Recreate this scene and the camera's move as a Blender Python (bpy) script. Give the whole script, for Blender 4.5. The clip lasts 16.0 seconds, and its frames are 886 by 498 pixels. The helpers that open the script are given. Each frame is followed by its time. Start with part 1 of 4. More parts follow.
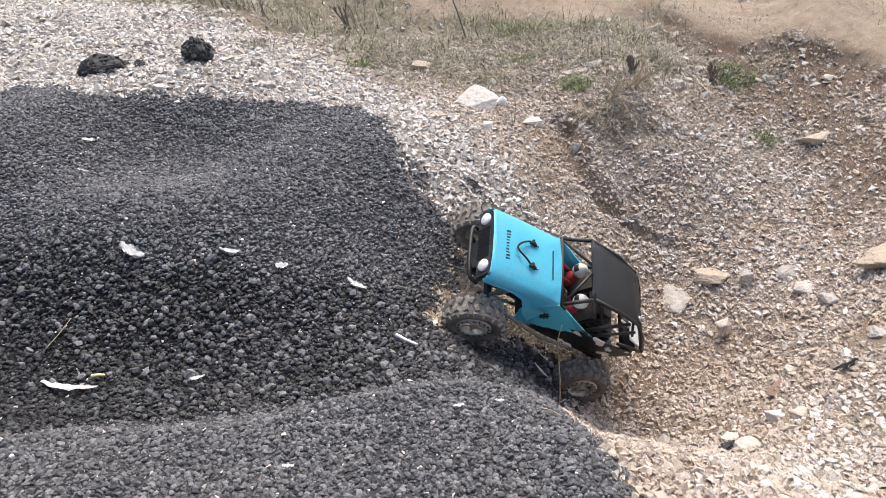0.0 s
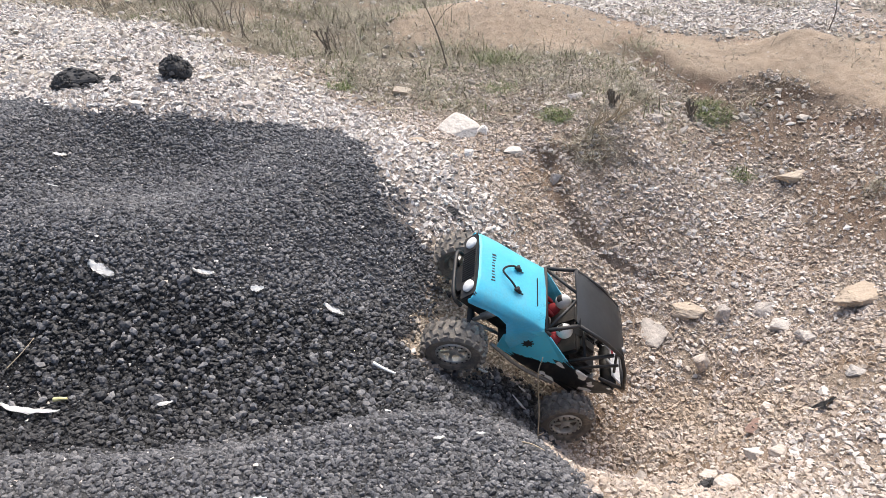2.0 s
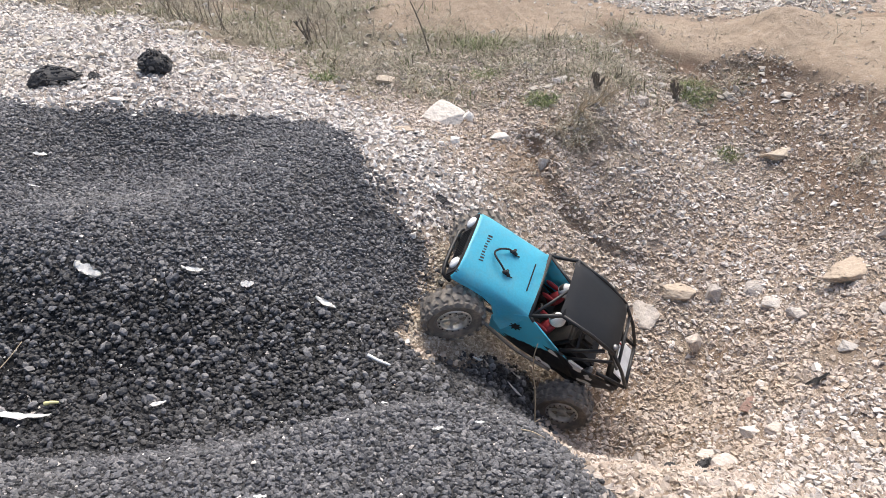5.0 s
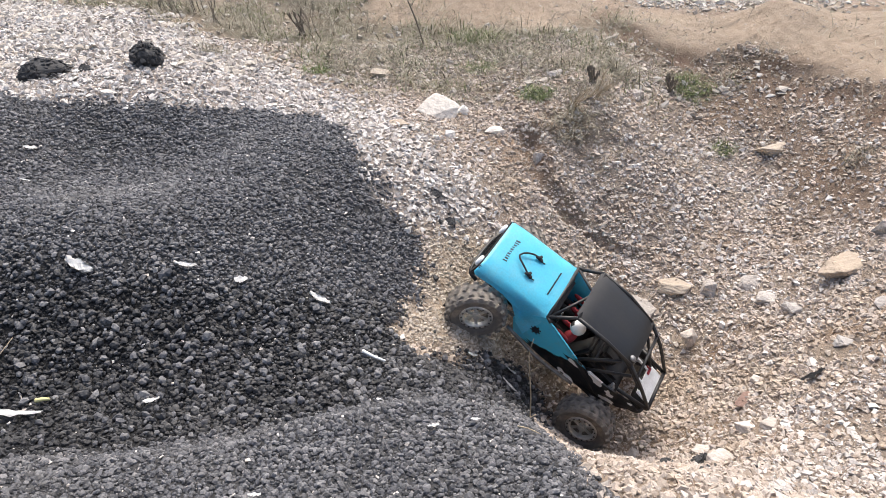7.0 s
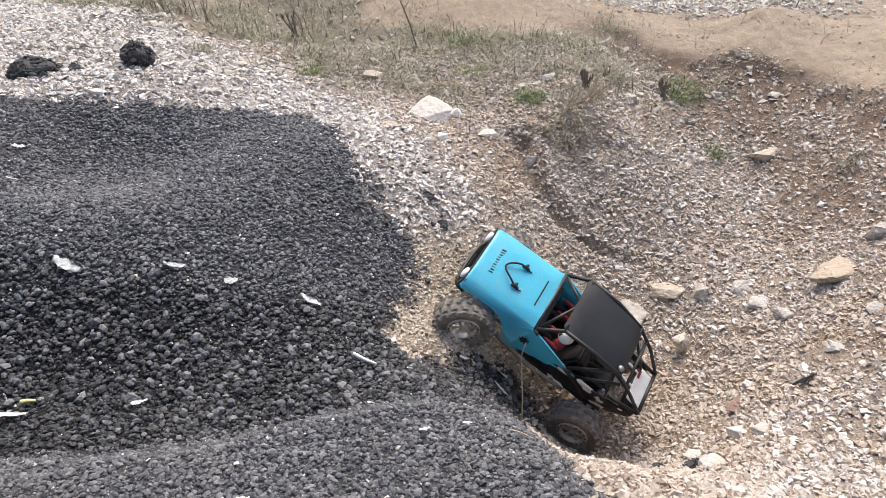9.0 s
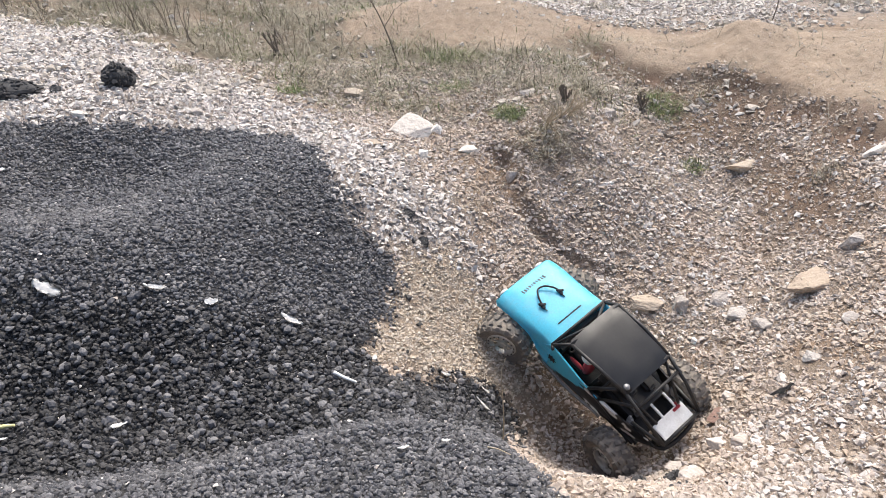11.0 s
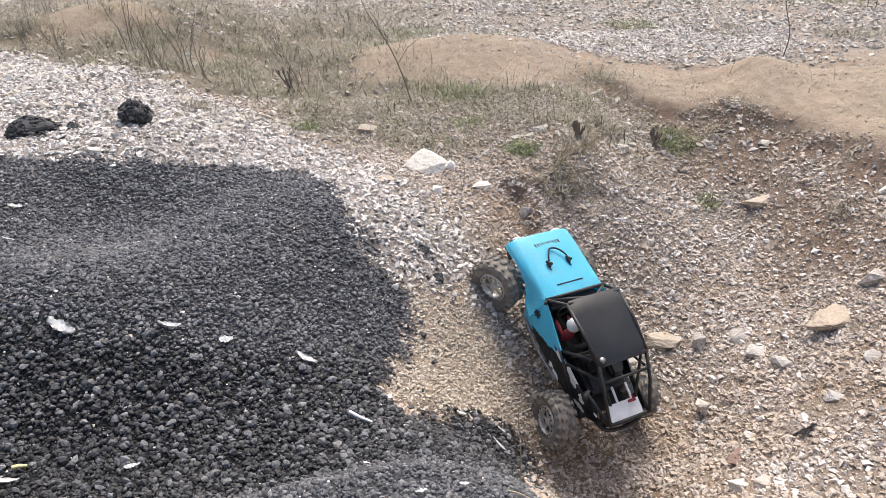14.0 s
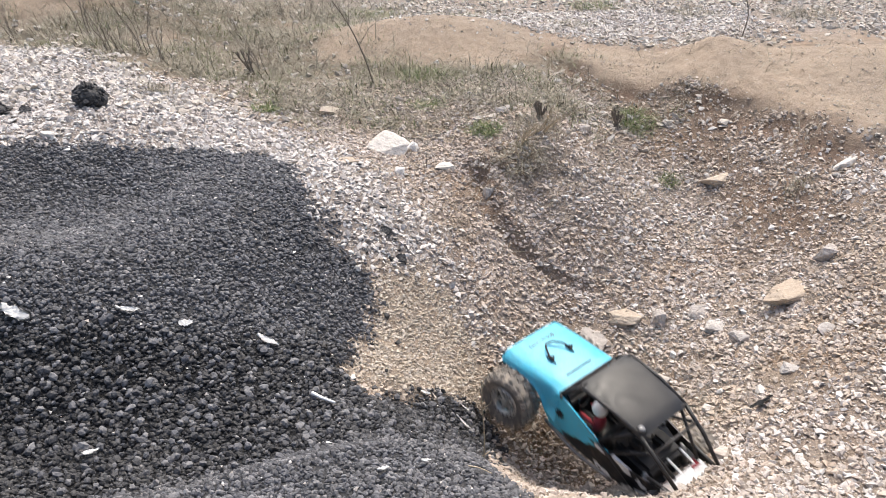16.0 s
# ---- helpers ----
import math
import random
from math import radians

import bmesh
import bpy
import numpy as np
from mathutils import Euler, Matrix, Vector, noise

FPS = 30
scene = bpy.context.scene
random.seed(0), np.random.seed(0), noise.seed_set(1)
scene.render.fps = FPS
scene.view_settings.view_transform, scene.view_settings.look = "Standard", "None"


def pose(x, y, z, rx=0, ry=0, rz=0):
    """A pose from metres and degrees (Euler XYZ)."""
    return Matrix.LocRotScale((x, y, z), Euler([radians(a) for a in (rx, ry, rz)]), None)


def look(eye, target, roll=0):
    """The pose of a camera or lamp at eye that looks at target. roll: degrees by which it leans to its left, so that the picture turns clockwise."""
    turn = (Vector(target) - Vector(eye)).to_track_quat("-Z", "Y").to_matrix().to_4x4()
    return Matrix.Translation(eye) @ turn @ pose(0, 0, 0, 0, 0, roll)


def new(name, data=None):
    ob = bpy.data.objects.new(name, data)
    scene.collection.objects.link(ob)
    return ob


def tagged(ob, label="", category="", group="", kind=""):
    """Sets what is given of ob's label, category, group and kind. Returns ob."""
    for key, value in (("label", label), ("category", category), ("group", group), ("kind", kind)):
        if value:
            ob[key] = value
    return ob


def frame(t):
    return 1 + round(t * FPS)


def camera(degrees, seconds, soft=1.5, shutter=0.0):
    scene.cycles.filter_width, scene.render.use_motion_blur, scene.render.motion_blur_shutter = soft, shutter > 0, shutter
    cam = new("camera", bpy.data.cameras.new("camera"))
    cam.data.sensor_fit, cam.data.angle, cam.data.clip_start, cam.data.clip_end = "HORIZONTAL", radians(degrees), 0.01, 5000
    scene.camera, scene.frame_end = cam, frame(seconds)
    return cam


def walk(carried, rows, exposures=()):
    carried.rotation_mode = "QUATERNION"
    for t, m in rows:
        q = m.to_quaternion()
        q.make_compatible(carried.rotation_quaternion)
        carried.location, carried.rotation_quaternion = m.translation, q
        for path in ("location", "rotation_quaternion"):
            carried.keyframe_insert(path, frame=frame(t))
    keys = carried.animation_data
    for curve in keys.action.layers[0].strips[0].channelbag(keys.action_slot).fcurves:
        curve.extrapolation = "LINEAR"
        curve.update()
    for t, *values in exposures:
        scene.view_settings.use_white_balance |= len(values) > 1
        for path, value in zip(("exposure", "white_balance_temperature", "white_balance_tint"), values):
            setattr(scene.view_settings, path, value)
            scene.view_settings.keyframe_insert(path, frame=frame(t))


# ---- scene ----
cam = camera(60.0, 16.0, soft=0.5, shutter=0.5)
PATH = [
    (0, (-0.074, 0.051, 1.099), (-0.051, 1.755, 0.053), -2.9),
    (0.5, (-0.084, 0.058, 1.088), (-0.04, 1.783, 0.078), -1.6),
    (1, (-0.095, 0.071, 1.083), (-0.015, 1.8, 0.081), -0.5),
    (1.5, (-0.096, 0.073, 1.083), (0.003, 1.806, 0.09), -0.0),
    (2, (-0.096, 0.075, 1.083), (0.009, 1.813, 0.099), -0.0),
    (2.5, (-0.094, 0.074, 1.088), (0.012, 1.815, 0.11), -0.4),
    (3, (-0.092, 0.073, 1.091), (0.018, 1.815, 0.114), -0.8),
    (3.5, (-0.095, 0.078, 1.087), (0.024, 1.814, 0.102), -1.1),
    (4, (-0.098, 0.081, 1.084), (0.029, 1.811, 0.089), -1.3),
    (4.5, (-0.103, 0.084, 1.081), (0.031, 1.809, 0.077), -1.3),
    (7, (-0.109, 0.098, 1.077), (0.048, 1.807, 0.05), -0.9),
    (7.5, (-0.109, 0.1, 1.079), (0.049, 1.811, 0.056), -0.9),
    (8, (-0.115, 0.096, 1.076), (0.047, 1.808, 0.054), -0.8),
    (8.5, (-0.118, 0.098, 1.074), (0.051, 1.81, 0.052), -0.4),
    (9, (-0.111, 0.105, 1.069), (0.07, 1.817, 0.051), -0.1),
    (9.2, (-0.105, 0.108, 1.07), (0.083, 1.816, 0.048), -0.0),
    (11.5, (-0.09, 0.095, 1.087), (0.121, 1.828, 0.112), -0.6),
    (12, (-0.095, 0.107, 1.084), (0.112, 1.851, 0.126), -0.5),
    (12.5, (-0.095, 0.113, 1.083), (0.108, 1.865, 0.14), -0.5),
    (13, (-0.097, 0.112, 1.085), (0.1, 1.872, 0.155), -0.5),
    (13.5, (-0.102, 0.111, 1.088), (0.091, 1.875, 0.167), -0.6),
    (14, (-0.104, 0.111, 1.089), (0.089, 1.878, 0.173), -0.8),
    (14.5, (-0.102, 0.108, 1.085), (0.101, 1.874, 0.168), -1.0),
    (15, (-0.102, 0.103, 1.092), (0.116, 1.864, 0.169), -1.1),
    (15.5, (-0.099, 0.1, 1.09), (0.142, 1.852, 0.156), -0.9),
    (16, (-0.089, 0.104, 1.08), (0.181, 1.842, 0.128), -0.4),
]
walk(cam, [(t, look(e, a, r)) for t, e, a, r in PATH])


# ---- light ----
world = bpy.data.worlds.new("overcast_sky")
scene.world = world
world.use_nodes = True
wn = world.node_tree
sky = wn.nodes.new("ShaderNodeTexSky")
sky.sky_type = "NISHITA"
sky.sun_disc = False
sky.sun_elevation = radians(61)
sky.sun_rotation = radians(20)
sky.dust_density = 6.0
sky.air_density = 1.0
sky.ozone_density = 1.0
wn.links.new(sky.outputs["Color"], wn.nodes["Background"].inputs["Color"])
wn.nodes["Background"].inputs["Strength"].default_value = 0.135

sun_data = bpy.data.lights.new("sun", "SUN")
sun_data.energy = 1.35
sun_data.angle = radians(35)
sun_data.color = (1.0, 0.975, 0.89)
sun = new("sun", sun_data)
sun.matrix_world = look((0.9, 4.7, 6.5), (0.3, 1.4, 0.0))

scene.view_settings.exposure = 0.93


# ---- materials ----
def material(name, colour=(0.5, 0.5, 0.5), rough=0.8, metal=0.0):
    m = bpy.data.materials.new(name)
    m.use_nodes = True
    b = m.node_tree.nodes["Principled BSDF"]
    b.inputs["Base Color"].default_value = (*colour, 1)
    b.inputs["Roughness"].default_value = rough
    b.inputs["Metallic"].default_value = metal
    return m, m.node_tree, b


def node(tree, kind, **values):
    n = tree.nodes.new(kind)
    for key, value in values.items():
        n.inputs[key].default_value = value
    return n


def ramp(tree, source, stops):
    r = tree.nodes.new("ShaderNodeValToRGB")
    while len(r.color_ramp.elements) < len(stops):
        r.color_ramp.elements.new(0.5)
    for e, (at, c) in zip(r.color_ramp.elements, stops):
        e.position = at
        e.color = (*c, 1) if len(c) == 3 else c
    tree.links.new(source, r.inputs["Fac"])
    return r.outputs["Color"]


def mix(tree, fac, a, b, how="MIX"):
    m = tree.nodes.new("ShaderNodeMix")
    m.data_type, m.blend_type = "RGBA", how
    for value, socket in ((fac, m.inputs[0]), (a, m.inputs[6]), (b, m.inputs[7])):
        if isinstance(value, (int, float)):
            socket.default_value = value
        elif isinstance(value, tuple):
            socket.default_value = (*value, 1)
        else:
            tree.links.new(value, socket)
    return m.outputs[2]


def noise_of(tree, scale, detail=4.0, coords="Object", rough=0.55, stretch=(1, 1, 1)):
    tc = tree.nodes.new("ShaderNodeTexCoord")
    mp = node(tree, "ShaderNodeMapping", Scale=stretch)
    n = node(tree, "ShaderNodeTexNoise", Scale=scale, Detail=detail, Roughness=rough)
    tree.links.new(tc.outputs[coords], mp.inputs["Vector"])
    tree.links.new(mp.outputs["Vector"], n.inputs["Vector"])
    return n.outputs["Fac"]


def bumped(tree, bsdf, height, strength=0.5, distance=0.002):
    b = node(tree, "ShaderNodeBump", Strength=strength, Distance=distance)
    tree.links.new(height, b.inputs["Height"])
    tree.links.new(b.outputs["Normal"], bsdf.inputs["Normal"])


def stone_material(name, colours, rough=0.85, grain=250.0, dust=(0.33, 0.28, 0.23), dusty=0.35, island=True):
    """Stones whose tint differs from one to the next, with mineral grain and a film of dust."""
    m, tree, b = material(name, rough=rough)
    if island:
        pick = tree.nodes.new("ShaderNodeNewGeometry").outputs["Random Per Island"]
    else:
        pick = tree.nodes.new("ShaderNodeObjectInfo").outputs["Random"]
    n = len(colours)
    base = ramp(tree, pick, [((k + 0.5) / n, c) for k, c in enumerate(colours)])
    fine = noise_of(tree, grain, 6, rough=0.7)
    base = mix(tree, 0.55, base, ramp(tree, fine, [(0.3, (0.55, 0.55, 0.55)), (0.7, (1.3, 1.3, 1.3))]), "MULTIPLY")
    film = ramp(tree, noise_of(tree, 9, 5), [(0.42, (0, 0, 0)), (0.68, (dusty, dusty, dusty))])
    base = mix(tree, film, base, dust)
    tree.links.new(base, b.inputs["Base Color"])
    bumped(tree, b, fine, 0.7, 0.002)
    return m


def ground_material():
    """Soil: the channels of the colour attribute tell millings, pale gravel and sand apart; brown earth is the rest."""
    m, tree, b = material("soil", rough=0.95)
    a = tree.nodes.new("ShaderNodeVertexColor")
    a.layer_name = "soil"
    s = tree.nodes.new("ShaderNodeSeparateColor")
    tree.links.new(a.outputs["Color"], s.inputs["Color"])
    big, mid, fine = noise_of(tree, 4, 5), noise_of(tree, 28, 6, rough=0.7), noise_of(tree, 220, 6, rough=0.75)
    earth = ramp(tree, mid, [(0.25, (0.160, 0.120, 0.086)), (0.5, (0.300, 0.238, 0.182)), (0.78, (0.420, 0.350, 0.283))])
    ochre = ramp(tree, mid, [(0.3, (0.180, 0.121, 0.078)), (0.7, (0.357, 0.262, 0.187))])
    earth = mix(tree, ramp(tree, big, [(0.45, (0, 0, 0)), (0.62, (1, 1, 1))]), earth, ochre)
    tar = ramp(tree, mid, [(0.3, (0.03, 0.03, 0.032)), (0.7, (0.075, 0.074, 0.077))])
    pale = ramp(tree, mid, [(0.25, (0.150, 0.120, 0.098)), (0.7, (0.400, 0.352, 0.312))])
    sand = ramp(tree, mid, [(0.25, (0.285, 0.215, 0.152)), (0.75, (0.445, 0.355, 0.268))])
    sand = mix(tree, ramp(tree, noise_of(tree, 2.2, 5, rough=0.65), [(0.42, (0, 0, 0)), (0.62, (0.8, 0.8, 0.8))]), sand, ramp(tree, fine, [(0.3, (0.235, 0.182, 0.134)), (0.7, (0.36, 0.292, 0.222))]))
    a2 = tree.nodes.new("ShaderNodeVertexColor")
    a2.layer_name = "cover"
    s2 = tree.nodes.new("ShaderNodeSeparateColor")
    tree.links.new(a2.outputs["Color"], s2.inputs["Color"])
    humus = ramp(tree, mid, [(0.3, (0.070, 0.058, 0.038)), (0.72, (0.190, 0.162, 0.115))])
    damp = ramp(tree, mid, [(0.3, (0.090, 0.055, 0.036)), (0.7, (0.211, 0.138, 0.096))])
    earth = mix(tree, s2.outputs["Red"], earth, humus)
    # inside the loose band the millings soil turns near black
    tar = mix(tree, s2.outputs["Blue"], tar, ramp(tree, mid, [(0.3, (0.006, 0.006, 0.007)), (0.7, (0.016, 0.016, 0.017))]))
    c = mix(tree, s.outputs["Green"], earth, pale)
    c = mix(tree, s.outputs["Blue"], c, sand)
    c = mix(tree, s2.outputs["Green"], c, damp)
    c = mix(tree, s.outputs["Red"], c, tar)
    c = mix(tree, 0.6, c, ramp(tree, fine, [(0.3, (0.6, 0.6, 0.6)), (0.7, (1.3, 1.3, 1.3))]), "MULTIPLY")
    tree.links.new(c, b.inputs["Base Color"])
    bumped(tree, b, mix(tree, 0.5, mid, fine), 1.0, 0.012)
    return m


def blade_material(name, colours, rough=0.8):
    m, tree, b = material(name, rough=rough)
    pick = tree.nodes.new("ShaderNodeNewGeometry").outputs["Random Per Island"]
    n = len(colours)
    tree.links.new(ramp(tree, pick, [((k + 0.5) / n, c) for k, c in enumerate(colours)]), b.inputs["Base Color"])
    return m


def worn(name, colour, dirt, rough=0.5, metal=0.0, much=0.5, scale=30, bump=0.2):
    """Paint, plastic, rubber or metal with grain and patches of dirt."""
    m, tree, b = material(name, rough=rough, metal=metal)
    spots = noise_of(tree, scale, 6, rough=0.7)
    fine = noise_of(tree, scale * 9, 4)
    mask = ramp(tree, spots, [(0.45, (0, 0, 0)), (0.72, (much, much, much))])
    c = mix(tree, mask, colour, dirt)
    c = mix(tree, 0.3, c, ramp(tree, fine, [(0.3, (0.75, 0.75, 0.75)), (0.7, (1.2, 1.2, 1.2))]), "MULTIPLY")
    tree.links.new(c, b.inputs["Base Color"])
    r = ramp(tree, spots, [(0.4, (rough,) * 3), (0.75, (min(1.0, rough + 0.35),) * 3)])
    tree.links.new(r, b.inputs["Roughness"])
    bumped(tree, b, fine, bump, 0.0006)
    return m


def flame_paint():
    """Cyan shell that breaks up into ragged black streaks and white flakes towards the tail."""
    m, tree, b = material("flame_paint", rough=0.28)
    tc = tree.nodes.new("ShaderNodeTexCoord")
    sep = tree.nodes.new("ShaderNodeSeparateXYZ")
    tree.links.new(tc.outputs["Object"], sep.inputs["Vector"])
    streak = noise_of(tree, 70, 4, rough=0.6, stretch=(0.16, 1, 1))

    def math(how, a, c, d=None):
        n = tree.nodes.new("ShaderNodeMath")
        n.operation = how
        for k, v in enumerate((a, c, d)):
            if isinstance(v, (int, float)):
                n.inputs[k].default_value = v
            elif v is not None:
                tree.links.new(v, n.inputs[k])
        return n.outputs[0]

    slope = math("MULTIPLY_ADD", sep.outputs["Z"], 1.3, sep.outputs["X"])
    along = math("MULTIPLY_ADD", streak, 0.20, slope)
    black = math("GREATER_THAN", 0.238, along)
    flakes = noise_of(tree, 26, 2, stretch=(0.6, 1, 1.2))
    white = math("MULTIPLY", math("GREATER_THAN", flakes, 0.565), math("GREATER_THAN", -0.035, sep.outputs["X"]))
    c = mix(tree, black, (0.085, 0.56, 0.78), (0.008, 0.009, 0.011))
    c = mix(tree, white, c, (0.75, 0.75, 0.74))
    dust = ramp(tree, noise_of(tree, 35, 6, rough=0.7), [(0.5, (0, 0, 0)), (0.8, (0.3, 0.3, 0.3))])
    tree.links.new(mix(tree, dust, c, (0.30, 0.24, 0.18)), b.inputs["Base Color"])
    return m


M_SOIL = ground_material()
M_TAR = stone_material("weathered_millings", [(0.040, 0.041, 0.045), (0.104, 0.104, 0.113), (0.140, 0.139, 0.149), (0.066, 0.067, 0.074), (0.215, 0.212, 0.217)], 0.7, 300, (0.10, 0.095, 0.09), 0.3)
M_BLACK = stone_material("black_millings", [(0.009, 0.009, 0.010), (0.018, 0.018, 0.020), (0.032, 0.032, 0.035), (0.070, 0.069, 0.071), (0.013, 0.013, 0.015)], 0.6, 300, (0.09, 0.085, 0.08), 0.22)
M_PALE = stone_material("limestone", [(0.62, 0.575, 0.54), (0.50, 0.445, 0.40), (0.78, 0.75, 0.72), (0.56, 0.50, 0.455), (0.36, 0.335, 0.315), (0.72, 0.68, 0.645), (0.66, 0.62, 0.585)])
M_MIXED = stone_material("mixed_gravel", [(0.50, 0.425, 0.36), (0.55, 0.485, 0.425), (0.385, 0.32, 0.265), (0.64, 0.585, 0.535), (0.455, 0.375, 0.31), (0.50, 0.455, 0.42), (0.315, 0.26, 0.215), (0.55, 0.465, 0.405)], dust=(0.385, 0.30, 0.215), dusty=0.65)
M_FAR = stone_material("dull_gravel", [(0.48, 0.43, 0.37), (0.58, 0.54, 0.49), (0.36, 0.32, 0.27), (0.68, 0.65, 0.61), (0.43, 0.38, 0.32), (0.53, 0.48, 0.42)])
M_TAN = stone_material("tan_grit", [(0.46, 0.390, 0.305), (0.55, 0.480, 0.392), (0.385, 0.315, 0.242), (0.61, 0.545, 0.46)])
M_ROCK_WHITE = stone_material("white_limestone", [(0.74, 0.70, 0.64), (0.68, 0.62, 0.55), (0.80, 0.77, 0.73)], 0.8, 120, dusty=0.12, island=False)
M_ROCK_GREY = stone_material("grey_limestone", [(0.43, 0.395, 0.365), (0.37, 0.335, 0.31), (0.49, 0.455, 0.42)], 0.85, 140, dusty=0.7, island=False)
M_ROCK_PALE = stone_material("dusty_limestone", [(0.53, 0.48, 0.43), (0.48, 0.42, 0.37), (0.60, 0.555, 0.51)], 0.85, 110, dusty=0.75, island=False)
M_ROCK_TAN = stone_material("tan_limestone", [(0.44, 0.365, 0.285), (0.40, 0.325, 0.25), (0.47, 0.40, 0.32)], 0.85, 140, dusty=0.8, island=False)
M_ROCK_RED = stone_material("reddish_stone", [(0.20, 0.125, 0.10), (0.24, 0.155, 0.125)], 0.85, 160, island=False)
M_LUMP = stone_material("tar_lump", [(0.034, 0.034, 0.036), (0.046, 0.046, 0.048)], 0.75, 160, (0.12, 0.11, 0.10), 0.25, island=False)
M_STRAW = blade_material("dry_straw", [(0.25, 0.220, 0.158), (0.46, 0.415, 0.325), (0.135, 0.112, 0.076), (0.35, 0.31, 0.235), (0.08, 0.066, 0.046), (0.20, 0.19, 0.135)])
M_GREEN = blade_material("green_grass", [(0.085, 0.13, 0.035), (0.13, 0.18, 0.055), (0.19, 0.215, 0.085), (0.06, 0.095, 0.03), (0.28, 0.26, 0.15)])
M_TWIG = blade_material("dead_twig", [(0.16, 0.13, 0.105), (0.25, 0.21, 0.17), (0.11, 0.09, 0.07), (0.20, 0.165, 0.13)])
M_PALE_TWIG = worn("pale_twig", (0.42, 0.35, 0.25), (0.2, 0.15, 0.1), 0.8)
M_PAPER = worn("torn_paper", (0.86, 0.855, 0.84), (0.6, 0.57, 0.53), 0.9, much=0.25, scale=60)
M_YELLOW = worn("yellow_plastic", (0.75, 0.68, 0.33), (0.4, 0.35, 0.2), 0.5)
M_SCRAP = worn("black_scrap", (0.012, 0.012, 0.013), (0.06, 0.055, 0.05), 0.5)
M_CYAN = worn("cyan_lexan", (0.105, 0.60, 0.80), (0.36, 0.42, 0.42), 0.28, much=0.22, scale=25, bump=0.02)
M_FLAME = flame_paint()
M_TUBE = worn("black_cage_nylon", (0.012, 0.012, 0.013), (0.10, 0.085, 0.07), 0.42, much=0.3, scale=40)
M_ROOF = worn("matt_black_panel", (0.024, 0.025, 0.027), (0.055, 0.054, 0.052), 0.32, much=0.4, scale=18, bump=0.1)
M_RUBBER = worn("dusty_rubber", (0.150, 0.136, 0.120), (0.40, 0.345, 0.28), 0.85, much=0.95, scale=32, bump=0.5)
M_RIM = worn("satin_beadlock", (0.62, 0.61, 0.58), (0.34, 0.30, 0.25), 0.35, metal=0.6, much=0.6, scale=50)
M_DARK = worn("dark_plastic", (0.010, 0.010, 0.011), (0.12, 0.10, 0.08), 0.55, much=0.45, scale=35)
M_STEEL = worn("dull_steel", (0.32, 0.32, 0.32), (0.18, 0.15, 0.12), 0.4, metal=0.8, much=0.5)
M_LENS = worn("white_lens", (0.80, 0.80, 0.78), (0.6, 0.58, 0.54), 0.2, much=0.2)
M_WHITE = worn("white_panel", (0.74, 0.74, 0.73), (0.4, 0.37, 0.33), 0.4, much=0.4)
M_RED = worn("red_fabric", (0.30, 0.025, 0.035), (0.2, 0.05, 0.05), 0.8, much=0.3)
M_CORD = worn("black_cord", (0.018, 0.018, 0.02), (0.05, 0.05, 0.05), 0.8)
M_INK = worn("dark_print", (0.01, 0.012, 0.016), (0.03, 0.05, 0.06), 0.5)


# ---- mesh helpers ----
def part(name, bm, mat, parent=None, label="", smooth=False):
    """Links a bmesh as one mesh object, under a thing or a part where one is given."""
    me = bpy.data.meshes.new(name)
    bmesh.ops.recalc_face_normals(bm, faces=bm.faces[:])
    if smooth:
        for f in bm.faces:
            f.smooth = True
    bm.to_mesh(me)
    bm.free()
    for one in mat if isinstance(mat, (list, tuple)) else [mat]:
        me.materials.append(one)
    ob = new(name, me)
    if parent is not None:
        ob.parent = parent
    if label:
        tagged(ob, label)
    return ob


def box(bm, centre, size, bevel=0.0, turn=None, slot=0):
    made = bmesh.ops.create_cube(bm, size=1.0)["verts"]
    m = Matrix.Translation(centre) @ (turn.to_4x4() if turn else Matrix()) @ Matrix.Diagonal((*size, 1))
    bmesh.ops.transform(bm, matrix=m, verts=made)
    faces = list({f for v in made for f in v.link_faces})
    for f in faces:
        f.material_index = slot
    if bevel:
        edges = list({e for v in made for e in v.link_edges})
        bmesh.ops.bevel(bm, geom=edges, offset=bevel, segments=2, affect="EDGES", clamp_overlap=True)


def tube(bm, points, radius, sides=8, taper=1.0):
    """A round bar along a line of points."""
    pts = [Vector(p) for p in points]
    rings = []
    side = None
    for k, p in enumerate(pts):
        along = (pts[min(k + 1, len(pts) - 1)] - pts[max(k - 1, 0)]).normalized()
        if side is None:
            side = along.orthogonal().normalized()
        side = (side - along * side.dot(along)).normalized()
        up = along.cross(side)
        r = radius * (1 + (taper - 1) * k / max(1, len(pts) - 1))
        rings.append([bm.verts.new(p + (side * math.cos(a) + up * math.sin(a)) * r) for a in (2 * math.pi * s / sides for s in range(sides))])
    for a, b in zip(rings, rings[1:]):
        for s in range(sides):
            bm.faces.new((a[s], a[(s + 1) % sides], b[(s + 1) % sides], b[s]))
    bm.faces.new(rings[0][::-1])
    bm.faces.new(rings[-1])


def bent(points, steps=5):
    """A smooth line through the given points."""
    p = [Vector(q) for q in points]
    p = [2 * p[0] - p[1], *p, 2 * p[-1] - p[-2]]
    out = []
    for a, b, c, d in zip(p, p[1:], p[2:], p[3:]):
        for s in range(steps):
            t = s / steps
            out.append(0.5 * (2 * b + (c - a) * t + (2 * a - 5 * b + 4 * c - d) * t * t + (3 * b - a - 3 * c + d) * t ** 3))
    return out + [p[-2]]


